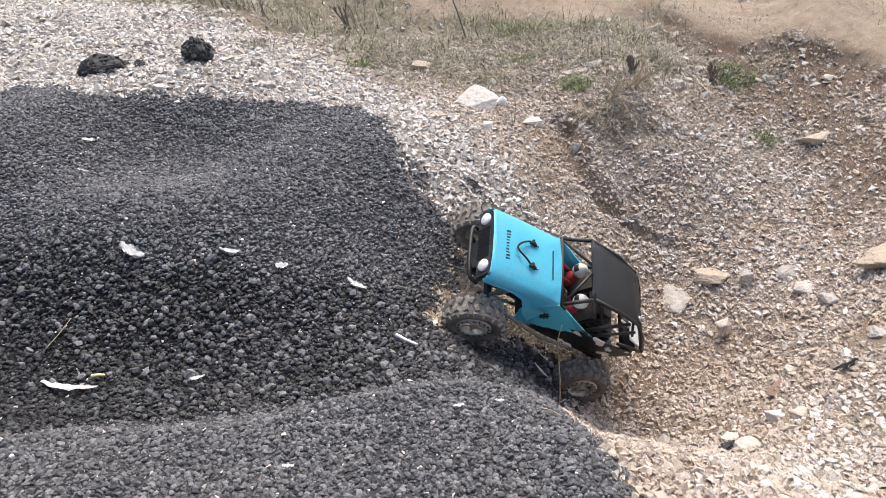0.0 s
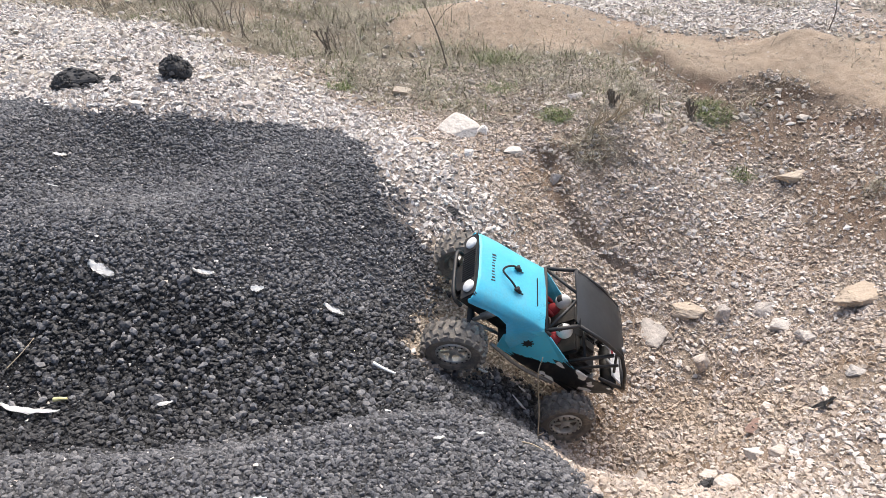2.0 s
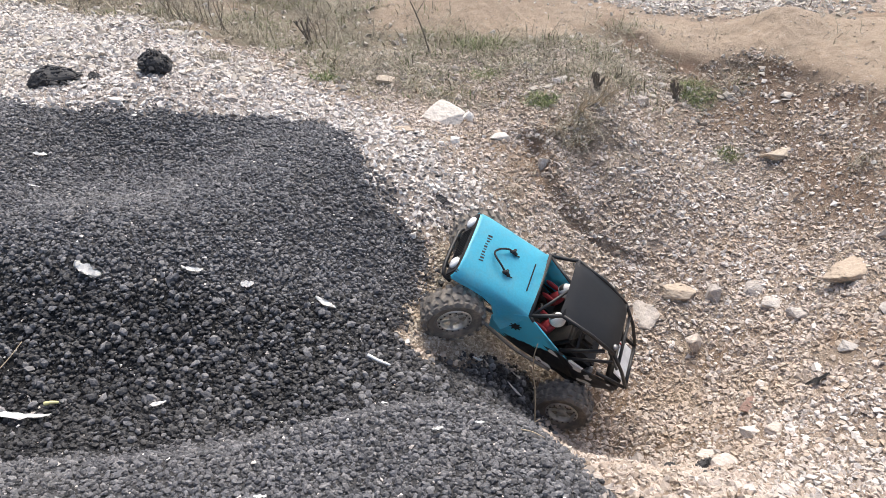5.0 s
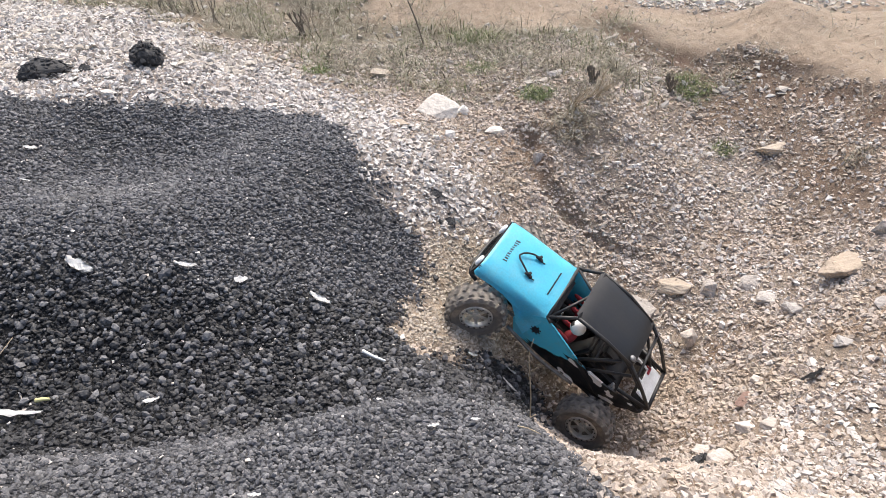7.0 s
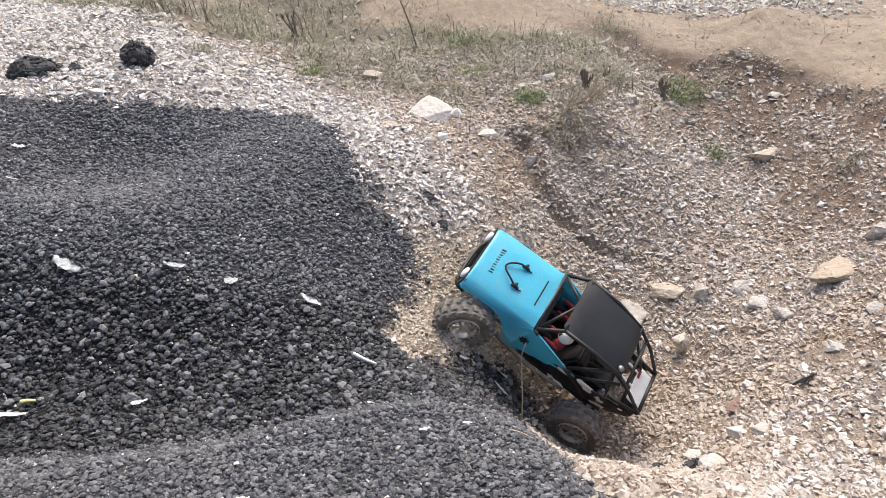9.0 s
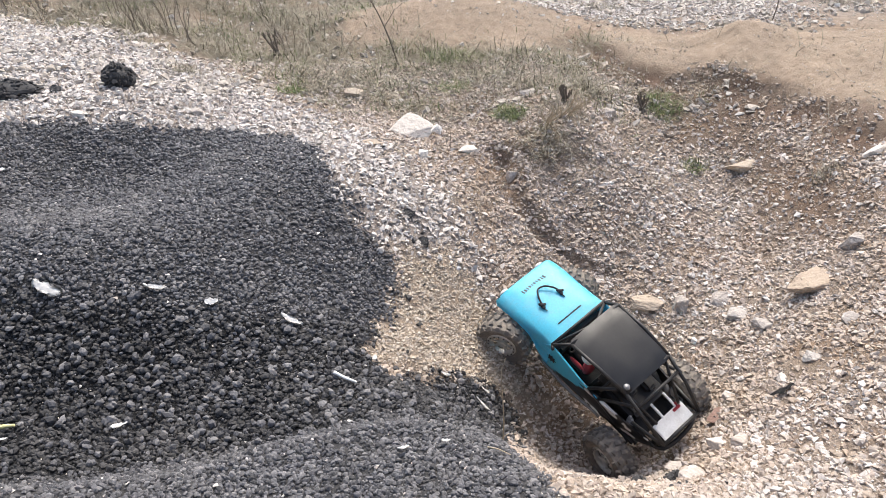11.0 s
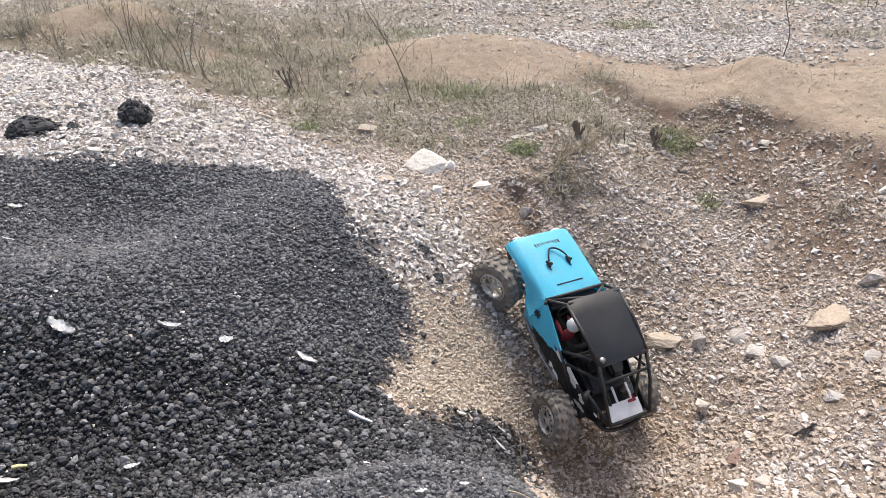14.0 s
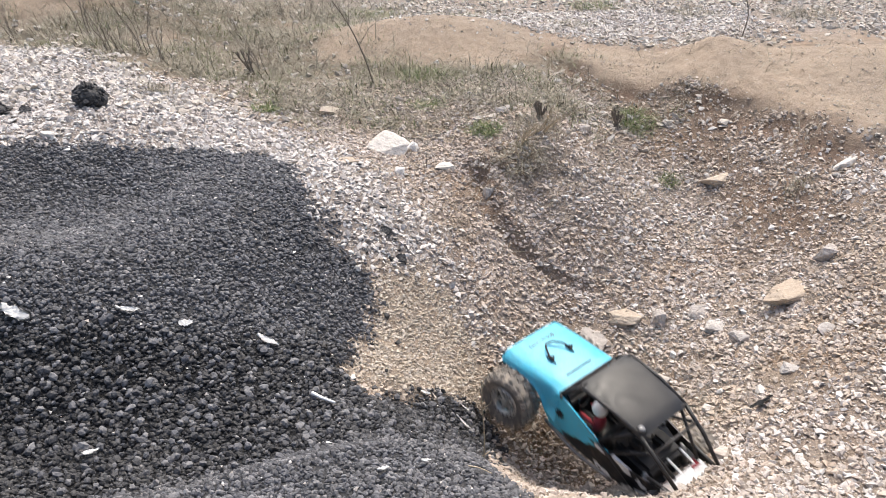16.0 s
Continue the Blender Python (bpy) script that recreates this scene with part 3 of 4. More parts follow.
# ---- rocks, lumps and litter ----
def rock(name, label, mat, x, y, size, turn=0.0, seed=0, sink=0.56, rough=0.16, group="", category="rock", tip=0.0):
    """A broken stone: a lump cut by random planes, with chipped edges."""
    rng = random.Random(seed)
    bm = bmesh.new()
    for _ in range(13):
        p = Vector((rng.gauss(0, 1), rng.gauss(0, 1), rng.gauss(0, 1))).normalized()
        p = Vector([math.copysign(abs(c) ** 0.62, c) for c in p]) * rng.uniform(0.36, 0.52)
        bm.verts.new(p)
    bmesh.ops.convex_hull(bm, input=bm.verts[:])
    bmesh.ops.delete(bm, geom=[v for v in bm.verts if not v.link_faces], context="VERTS")
    bmesh.ops.bevel(bm, geom=bm.edges[:], offset=0.022, segments=1, affect="EDGES", clamp_overlap=True)
    bmesh.ops.triangulate(bm, faces=bm.faces[:])
    for longest in (0.35, 0.2, 0.11, 0.07):
        bmesh.ops.subdivide_edges(bm, edges=[e for e in bm.edges if e.calc_length() > longest], cuts=1)
        bmesh.ops.triangulate(bm, faces=bm.faces[:])
    off = Vector((seed * 3.1, seed * 1.7, 0))
    for v in bm.verts:
        v.co *= 1 + rough * 0.40 * noise.noise(v.co * 3.5 + off) + rough * 0.38 * noise.noise(v.co * 9 + off) + rough * 0.2 * noise.noise(v.co * 20 + off)
    low = min(v.co.z for v in bm.verts)
    for v in bm.verts:
        v.co = Vector((v.co.x * size[0], v.co.y * size[1], (v.co.z - low) * size[2]))
    ob = part(name, bm, mat, smooth=False)
    z = float(land(x, y))
    ob.matrix_world = pose(x, y, z - sink * size[2], tip, 0, turn)
    return tagged(ob, label, category, group)


ROCKS = [
    ("limestone_slab", "flat white limestone slab lying on the gravel", M_ROCK_WHITE, 0.08, 2.285, (0.150, 0.125, 0.080), -24, 3, 14),
    ("limestone_rock", "smooth white limestone rock half sunk in earth", M_ROCK_WHITE, 0.24, 2.20, (0.075, 0.045, 0.035), 5, 5, 0),
    ("limestone_rock", "pale limestone rock at the top of the bank", M_ROCK_PALE, 0.73, 2.40, (0.075, 0.06, 0.06), 30, 7, 0),
    ("brown_stone", "brick-shaped brown stone lying among dry grass", M_ROCK_TAN, -0.082, 2.51, (0.085, 0.055, 0.060), 12, 9, 0),
    ("ochre_stone", "ochre stone beside the millings", M_ROCK_TAN, -0.045, 2.10, (0.07, 0.05, 0.04), -10, 11, 0),
    ("flaky_rock", "layered tan rock stuck in the bank", M_ROCK_TAN, 1.135, 2.215, (0.13, 0.08, 0.060), 8, 13, 0),
    ("pale_rock", "angular pale rock with ochre stain in the gully", M_ROCK_PALE, 0.56, 1.72, (0.095, 0.09, 0.08), 40, 15, 0),
    ("flat_rock", "flat tan rock bedded in gravel", M_ROCK_TAN, 0.675, 1.775, (0.125, 0.085, 0.045), -15, 19, 0),
    ("grey_rock", "grey angular rock in the gravel bank", M_ROCK_GREY, 0.76, 1.735, (0.07, 0.075, 0.065), 20, 21, 0),
    ("grey_rock", "light grey angular rock in the gravel bank", M_ROCK_GREY, 0.86, 1.72, (0.075, 0.07, 0.07), 55, 23, 0),
    ("grey_rock", "dull grey rock in the gravel bank", M_ROCK_GREY, 0.87, 1.63, (0.07, 0.055, 0.05), -30, 25, 0),
    ("grey_rock", "flattish grey rock in the gravel bank", M_ROCK_GREY, 0.89, 1.55, (0.08, 0.06, 0.05), 10, 27, 0),
    ("boulder", "long ochre boulder bedded in the bank", M_ROCK_TAN, 1.055, 1.62, (0.21, 0.11, 0.046), 24, 29, 0),
    ("grey_rock", "grey rock resting above the ochre boulder", M_ROCK_GREY, 1.16, 1.68, (0.085, 0.07, 0.08), 0, 31, 0),
    ("limestone_rock", "white rock on the gravel heap", M_ROCK_PALE, 0.54, 1.21, (0.065, 0.04, 0.03), -15, 33, 0),
    ("limestone_rock", "white rock with grey patches on the gravel heap", M_ROCK_PALE, 0.53, 1.12, (0.055, 0.06, 0.05), 35, 35, 0),
    ("limestone_rock", "round white rock on the gravel heap", M_ROCK_PALE, 0.626, 1.224, (0.055, 0.06, 0.055), 30, 37, 0),
    ("red_stone", "dark reddish stone in the gully gravel", M_ROCK_RED, 0.68, 1.32, (0.075, 0.060, 0.016), 25, 39, 0),
    ("grey_rock", "bluish grey pebble on the gravel", M_ROCK_GREY, 0.90, 1.36, (0.055, 0.045, 0.035), 0, 41, 0),
    ("limestone_rock", "white rock at the foot of the sand mound", M_ROCK_PALE, 1.38, 1.98, (0.11, 0.08, 0.06), 15, 43, 0),
    ("limestone_rock", "pinkish rock on the pale gravel strip", M_ROCK_GREY, -0.53, 2.25, (0.075, 0.055, 0.035), -8, 45, 0),
    ("grey_rock", "small grey rock beside the scarp", M_ROCK_GREY, 0.36, 2.12, (0.04, 0.04, 0.07), 20, 47, 0),
    ("grey_rock", "flat grey rock behind the grass tuft", M_ROCK_GREY, 0.48, 2.47, (0.08, 0.06, 0.035), 12, 49, 0),
    ("limestone_rock", "white rock at the end of the millings", M_ROCK_WHITE, -0.83, 2.19, (0.05, 0.04, 0.03), 0, 51, 0),
    ("limestone_rock", "small white rock beside the slab", M_ROCK_WHITE, 0.16, 2.30, (0.045, 0.04, 0.045), 0, 53, 0),
    ("limestone_rock", "small white rock below the slab", M_ROCK_WHITE, 0.10, 2.12, (0.04, 0.035, 0.03), 0, 55, 0),
    ("edge_stone", "white stone on the rim of the millings", M_ROCK_WHITE, -0.05, 1.66, (0.024, 0.02, 0.018), 0, 57, 0),
    ("edge_stone", "white stone at the corner of the worn earth", M_ROCK_WHITE, -0.085, 1.34, (0.022, 0.018, 0.016), 0, 59, 0),
    ("far_rock", "pale block on the far gravel", M_ROCK_WHITE, 2.95, 4.75, (0.20, 0.14, 0.12), 10, 61, 0),
    ("far_rock", "pale rock on the far gravel", M_ROCK_WHITE, 0.55, 4.9, (0.10, 0.08, 0.07), 30, 63, 0),
    ("limestone_rock", "pale rock low on the gravel bank", M_ROCK_PALE, 0.82, 1.33, (0.045, 0.035, 0.03), 70, 65, 0),
    ("limestone_rock", "white angular rock beside the round one", M_ROCK_PALE, 0.660, 1.185, (0.06, 0.045, 0.04), 12, 69, 0),
    ("grey_rock", "grey rock low in the gully gravel", M_ROCK_GREY, 0.44, 1.33, (0.055, 0.05, 0.04), 40, 87, 0),
    ("grey_rock", "rounded grey rock below the sand wash", M_ROCK_GREY, 1.02, 1.42, (0.06, 0.045, 0.035), 15, 89, 0),
    ("limestone_rock", "bone-shaped pale stone on the gravel", M_ROCK_PALE, 0.73, 1.37, (0.045, 0.03, 0.025), -40, 67, 0),
]
for name, label, mat, x, y, size, turn, seed, tip in ROCKS:
    rock(name, label, mat, x, y, [size[0], size[1], 0.95 * size[2]], turn, seed, sink=0.30 if mat == M_ROCK_WHITE else 0.50, tip=tip, group="rocks on the bank")
rolling_rock = rock("loose_rock", "loose pale rock beside the toy truck", M_ROCK_PALE, 0.665, 1.60, (0.06, 0.055, 0.055), 20, 17, sink=0.1)

def lump(name, label, x, y, size, seed):
    """A clod of asphalt: crumbs stuck together round a core."""
    rng = random.Random(seed)
    bm = bmesh.new()
    made = bmesh.ops.create_icosphere(bm, subdivisions=3, radius=0.44)["verts"]
    for v in made:
        v.co *= 1 + 0.35 * noise.noise(v.co * 3 + Vector((seed, 0, 0)))
    for _ in range(150):
        p = Vector((rng.gauss(0, 1), rng.gauss(0, 1), rng.gauss(0.3, 0.9))).normalized() * rng.uniform(0.36, 0.50)
        made = bmesh.ops.create_icosphere(bm, subdivisions=1, radius=rng.uniform(0.04, 0.11))["verts"]
        turn = Euler((rng.uniform(0, 6), rng.uniform(0, 6), rng.uniform(0, 6))).to_matrix().to_4x4()
        for v in made:
            v.co *= rng.uniform(0.7, 1.25)
        bmesh.ops.transform(bm, matrix=Matrix.Translation(p) @ turn @ Matrix.Diagonal((1.2, 0.9, 0.75, 1)), verts=made)
    for v in bm.verts:
        v.co.x *= size[0] * (1.15 - 0.5 * v.co.z)
        v.co.y *= size[1] * (1.15 - 0.5 * v.co.z / max(size[2], 0.01) * 0.1)
        v.co.z = (v.co.z + 0.4) * size[2]
    ob = part(name, bm, M_LUMP)
    ob.matrix_world = pose(x, y, float(land(x, y)) - 0.004, 0, 0, seed * 17)
    tagged(ob, label, "asphalt lump", "asphalt lumps")


for x, y, size, seed in ((-0.765, 2.40, (0.092, 0.08, 0.078), 71), (-1.03, 2.34, (0.125, 0.085, 0.055), 73), (-1.06, 2.30, (0.06, 0.05, 0.05), 74), (-0.93, 2.35, (0.03, 0.03, 0.025), 75)):
    lump("asphalt_lump", "rough black asphalt lump on pale gravel", x, y, size, seed)
for x, y, size, seed in ((0.50, 1.14, (0.035, 0.03, 0.028), 77), (0.42, 1.12, (0.04, 0.035, 0.03), 79), (0.39, 1.18, (0.03, 0.03, 0.025), 81), (0.03, 1.80, (0.03, 0.03, 0.02), 83), (0.06, 1.74, (0.025, 0.025, 0.02), 85)):
    lump("asphalt_crumb", "black asphalt crumb among pale stones", x, y, size, seed)


def scrap(name, label, mat, x, y, length, width, turn, seed, bend=0.3):
    """A crumpled torn strip lying on the stones."""
    rng = random.Random(seed)
    bm = bmesh.new()
    n = 10
    rows = []
    for k in range(n + 1):
        t = k / n - 0.5
        w = width * 0.5 * (0.35 + 0.65 * math.sin(math.pi * (k + 0.6) / (n + 1.2))) * rng.uniform(0.6, 1.25)
        side = bend * length * (t * t - 0.1) + rng.uniform(-0.06, 0.06) * width
        rows.append([(t * length, side + w * s * rng.uniform(0.8, 1.1), 0.003 + rng.uniform(0, 0.18) * width) for s in (-1, -0.3, 0.35, 1)])
    loft(bm, rows)
    bmesh.ops.solidify(bm, geom=bm.faces[:], thickness=0.0012)
    ob = part(name, bm, mat, smooth=True)
    e = 0.02
    dx = (float(land(x + e, y)) - float(land(x - e, y))) / (2 * e)
    dy = (float(land(x, y + e)) - float(land(x, y - e))) / (2 * e)
    up = Vector((0, 0, 1)).rotation_difference(Vector((-dx, -dy, 1)).normalized()).to_matrix().to_4x4()
    ob.matrix_world = Matrix.Translation((x, y, float(land(x, y)) + 0.009)) @ up @ pose(0, 0, 0, 0, 0, turn)
    return tagged(ob, label, "litter", "litter on the millings")


def aim(dx, dy):
    return math.degrees(math.atan2(dy, dx))


SCRAPS = [
    (-0.685, 1.398, 0.062, 0.026, -28, 1), (-0.495, 1.415, 0.046, 0.012, -4, 2), (-0.39, 1.395, 0.026, 0.014, 12, 3), (-0.24, 1.380, 0.048, 0.018, -20, 4),
    (-0.75, 1.13, 0.12, 0.014, -16, 6), (-0.52, 1.14, 0.03, 0.012, 10, 7), (0.15, 1.38, 0.05, 0.011, -12, 8), (0.165, 1.44, 0.034, 0.010, 10, 9),
    (-0.05, 0.94, 0.02, 0.012, 20, 10), (-0.94, 1.90, 0.033, 0.02, 30, 11), (-0.90, 1.74, 0.028, 0.009, 0, 12), (0.015, 0.955, 0.016, 0.010, 0, 13),
    (0.07, 1.40, 0.03, 0.008, 10, 14), (-0.13, 1.09, 0.022, 0.007, -60, 15), (-0.30, 0.83, 0.018, 0.012, 0, 16), (-0.62, 1.72, 0.02, 0.006, 20, 17),
]
for x, y, length, width, turn, seed in SCRAPS:
    scrap("paper_scrap", "torn white scrap lying on black millings", M_PAPER, x, y, length, width, turn, seed)


def stick(name, label, mat, points, radius, category="twig", lift=0.006, group=""):
    bm = bmesh.new()
    tube(bm, bent([(x, y, float(land(x, y)) + lift + h) for x, y, h in points]), radius, 6, 0.6)
    return tagged(part(name, bm, mat, smooth=True), label, category, group)


stick("wood_splinter", "pale wood splinter on black millings", M_PAPER, [(-0.158, 1.246, 0.006), (-0.139, 1.233, 0.007), (-0.117, 1.219, 0.006)], 0.0035)
stick("yellow_stub", "short pale yellow plastic stub", M_YELLOW, [(-0.712, 1.15, 0.005), (-0.70, 1.15, 0.006), (-0.688, 1.149, 0.005)], 0.004, "litter")
stick("straw_stalk", "thin pale stalk lying on the millings", M_PALE_TWIG, [(0.075, 0.93, 0.006), (0.09, 0.92, 0.008), (0.105, 0.905, 0.006)], 0.0012)
stick("straw_stalk", "thin pale stalk lying on the millings", M_PALE_TWIG, [(-0.82, 1.22, 0.006), (-0.80, 1.25, 0.008), (-0.785, 1.28, 0.006)], 0.0012)
scrap("rubber_scrap", "bent black rubber scrap on pale gravel", M_SCRAP, 0.79, 1.28, 0.055, 0.02, -8, 31)


def dead_stalk():
    """A thin dead stalk that stands at the rim of the millings beside the truck."""
    bm = bmesh.new()
    x, y = 0.175, 1.27
    z = float(land(x, y))
    main = bent([(x, y, z - 0.01), (x - 0.002, y - 0.008, z + 0.07), (x - 0.007, y - 0.010, z + 0.135), (x - 0.012, y - 0.014, z + 0.195), (x - 0.006, y - 0.018, z + 0.235)])
    tube(bm, main, 0.0016, 6, 0.5)
    tube(bm, bent([(x - 0.03, y - 0.01, z + 0.004), (x - 0.01, y, z + 0.008), (x + 0.015, y + 0.01, z + 0.014)]), 0.0014, 6, 0.6)
    tube(bm, [main[11], main[11] + Vector((0.012, -0.01, 0.018)), main[11] + Vector((0.016, -0.012, 0.03))], 0.0009, 5, 0.5)
    tagged(part("dead_stalk", bm, M_PALE_TWIG, smooth=True), "thin dead stalk standing at the rim of millings", "twig")


dead_stalk()


# ---- grass and weeds ----
def blades(name, label, mat, rng, x, y, length, width, lean, kind="stuff", category="grass", group=""):
    """Bent, tapering blades in one mesh."""
    n = len(x)
    a = rng.uniform(0, 2 * math.pi, n)
    tilt = np.clip(rng.normal(lean, 0.35, n), 0.05, 1.5)
    side = np.stack([-np.sin(a), np.cos(a), 0 * a], -1) * width[:, None]
    root = np.stack([x, y, land(x, y)], -1)
    verts = []
    for t, w in ((0.0, 1.0), (0.4, 0.8), (0.75, 0.5), (1.0, 0.08)):
        bendy = tilt * (0.55 + 0.65 * t)
        reach, rise = length * t * np.sin(bendy), length * t * np.cos(bendy)
        p = root + np.stack([np.cos(a) * reach, np.sin(a) * reach, np.maximum(rise, 0.004 + 0 * rise)], -1)
        verts += [p - side * w, p + side * w]
    verts = np.stack(verts, 1)
    f = np.array([[0, 1, 3, 2], [2, 3, 5, 4], [4, 5, 7, 6]])
    faces = (f[None] + (np.arange(n) * 8)[:, None, None]).reshape(-1, 4)
    me = bpy.data.meshes.new(name)
    fill(me, verts.reshape(-1, 3), faces)
    me.materials.append(mat)
    return tagged(new(name, me), label, category, group, kind)


def build_grass():
    rng = np.random.default_rng(11)
    meadow = lambda a, b: grass_at(a, b) * np.clip(0.55 + 1.2 * ripple(a, b, 0.28, 36), 0.05, 1) * (1 - 0.6 * pale_at(a, b))
    x, y = spots(rng, 170000, -2.6, 1.8, 2.2, 4.8, meadow)
    blades("dry_grass", "matted dry straw-coloured grass", M_STRAW, rng, x, y, rng.uniform(0.03, 0.11, len(x)), rng.uniform(0.0006, 0.0016, len(x)), 1.28)
    x, y = spots(rng, 52000, -2.9, 0.9, 2.6, 5.2, lambda a, b: meadow(a, b) * step(0.1, -0.5, a - 0.6 * (b - 3.2)) * np.clip(0.4 + 1.5 * ripple(a, b, 0.5, 37), 0, 1))
    blades("tall_dry_grass", "tall thin dry grass and weed stalks", M_STRAW, rng, x, y, rng.uniform(0.05, 0.17, len(x)), rng.uniform(0.0005, 0.0010, len(x)), 1.1)
    x, y = spots(rng, 80000, -1.9, 1.2, 2.2, 4.0, lambda a, b: meadow(a, b) * np.clip(3 * ripple(a, b, 0.5, 33) + 0.6, 0, 1))
    blades("short_green_grass", "short green grass between dry stems", M_GREEN, rng, x, y, rng.uniform(0.012, 0.035, len(x)), rng.uniform(0.0007, 0.0013, len(x)), 0.7)
    x, y = spots(rng, 9000, -0.2, 2.0, 1.9, 3.0, lambda a, b: np.clip(0.15 + 1.2 * ripple(a, b, 0.3, 34), 0, 1) * (1 - tar_at(a, b)))
    blades("straw_litter", "loose straw and rootlets on the bank", M_STRAW, rng, x, y, rng.uniform(0.02, 0.10, len(x)), rng.uniform(0.0004, 0.001, len(x)), 1.35)
    for cx, cy, r, n, h, mat, label in (
        (0.285, 2.88, 0.13, 1200, 0.045, M_GREEN, "patch of fresh green grass"), (0.25, 2.60, 0.09, 300, 0.035, M_GREEN, "low dark green weed patch"),
        (0.397, 2.35, 0.07, 420, 0.045, M_GREEN, "low grey-green matted tuft"), (0.56, 2.33, 0.12, 450, 0.05, M_STRAW, "dry grass tuft at the top of the scarp"),
        (0.965, 2.53, 0.10, 600, 0.05, M_GREEN, "low green weeds at the top of the bank"), (1.0, 2.28, 0.05, 200, 0.04, M_GREEN, "small green tuft on the bank"),
        (0.48, 2.20, 0.09, 260, 0.11, M_STRAW, "dry roots and grass hanging over the scarp"), (-0.28, 2.52, 0.06, 250, 0.04, M_GREEN, "small green tuft at the gravel edge"),
        (-0.62, 2.62, 0.08, 260, 0.05, M_STRAW, "sparse dry tuft in pale gravel"), (0.70, 2.50, 0.06, 260, 0.08, M_STRAW, "dark dead tuft at the top of the bank"),
        (0.55, 3.65, 0.16, 420, 0.05, M_GREEN, "low green tuft on the far gravel"), (1.05, 3.55, 0.14, 350, 0.05, M_STRAW, "dry tuft on the far gravel"), (1.75, 3.75, 0.2, 420, 0.06, M_STRAW, "dry tuft on the far gravel"), (2.25, 3.6, 0.22, 500, 0.07, M_STRAW, "dry tuft behind the sand mound"), (1.3, 4.0, 0.18, 380, 0.06, M_GREEN, "low green tuft on the far gravel"), (0.15, 4.0, 0.2, 420, 0.06, M_GREEN, "green tuft between dry grass"),
        (2.7, 4.6, 0.35, 900, 0.10, M_GREEN, "green grass clump on the far ground"), (1.25, 1.98, 0.05, 120, 0.05, M_STRAW, "thin dry tuft on the bank"),
    ):
        a, d = rng.uniform(0, 2 * math.pi, n), r * np.sqrt(rng.uniform(0, 1, n)) * rng.uniform(0.5, 1, n)
        lean = 1.25 if "hanging" in label else 1.0
        blades("grass_tuft", label, mat, rng, cx + d * np.cos(a), cy + d * np.sin(a) * 0.8, rng.uniform(0.4, 1.0, n) * h, rng.uniform(0.0006, 0.0012, n), lean, "", "grass", "grass tufts")


build_grass()


def weed(name, label, x, y, height, seed, twigs=7, lean=(0, 0), radius=0.003, mat=None):
    """A bare dead weed: crooked stems that fork into fine twigs."""
    rng = random.Random(seed)
    thing = tagged(new(name), label, "weed", "dead weeds")
    thing.matrix_world = pose(x, y, float(land(x, y)))
    for _ in range(twigs):
        bm = bmesh.new()
        a = rng.uniform(0, 2 * math.pi)
        h = height * rng.uniform(0.55, 1.0)
        out = h * rng.uniform(0.05, 0.55)
        at = [Vector((0.02 * math.cos(a), 0.02 * math.sin(a), -0.01))]
        for k in range(1, 5):
            t = k / 4
            at.append(Vector((math.cos(a) * out * t + lean[0] * h * t + rng.uniform(-0.03, 0.03) * h, math.sin(a) * out * t + lean[1] * h * t + rng.uniform(-0.03, 0.03) * h, h * t)))
        line = bent(at, 3)
        tube(bm, line, radius * rng.uniform(0.6, 1.0), 5, 0.35)
        for _ in range(5):
            k = rng.randrange(4, len(line) - 1)
            b = rng.uniform(0, 2 * math.pi)
            way = Vector((math.cos(b) * 0.6, math.sin(b) * 0.6, 0.8))
            s = h * rng.uniform(0.12, 0.3)
            tube(bm, [line[k], line[k] + way * s * 0.5 + Vector((0, 0, 0.01)), line[k] + way * s + Vector((0, 0, -0.01))], radius * 0.4, 4, 0.4)
        part("stem", bm, mat or M_TWIG, thing)
    return thing


for k in range(12):
    rng = random.Random(900 + k)
    y = rng.uniform(3.0, 4.5)
    x = rng.uniform(-0.5 - 0.42 * y, -0.30 if k % 4 else 0.1)
    weed("dead_weed", "bare brown dead weed in dry grass", x, y, rng.uniform(0.10, 0.22), 40 + k, 8, (rng.uniform(-0.45, 0.45), rng.uniform(-0.3, 0.3)), 0.0011)
for x, y, h, n in ((-0.86, 3.10, 0.27, 4), (-0.74, 3.14, 0.29, 5), (-0.68, 3.05, 0.20, 3), (-1.0, 3.35, 0.26, 3)):
    weed("dead_weed", "tall dark dead weed leaning in dry grass", x, y, h, int(h * 1000), n, (-0.18, 0), 0.0024)
weed("dead_stump", "dark dead stump of a weed", -0.345, 2.96, 0.11, 61, 4, (-0.15, 0), 0.006)
weed("dead_stump", "dark stump with roots at the top of the bank", 0.58, 2.38, 0.06, 62, 8, (0, 0), 0.007)
weed("dead_stump", "short dark stump among green weeds", 0.885, 2.49, 0.055, 68, 6, (0, 0), 0.006)
weed("thin_sapling", "thin upright bare sapling", 0.107, 2.80, 0.62, 63, 1, (-0.02, 0), 0.0035)
weed("thin_sapling", "thin upright bare sapling beyond the mound", 1.75, 3.25, 0.45, 64, 1, (0, 0), 0.0035)
weed("thin_sapling", "thin bare sapling on the far gravel", 2.75, 4.2, 0.4, 65, 2, (0.1, 0), 0.004)
weed("hanging_roots", "long pale roots over the edge of the scarp", 0.49, 2.27, 0.12, 66, 9, (0, -1.3), 0.0020, M_PALE_TWIG)
weed("hanging_roots", "long pale stems drooping down the bank", 0.56, 2.30, 0.14, 67, 9, (0.3, -1.3), 0.0020, M_PALE_TWIG)


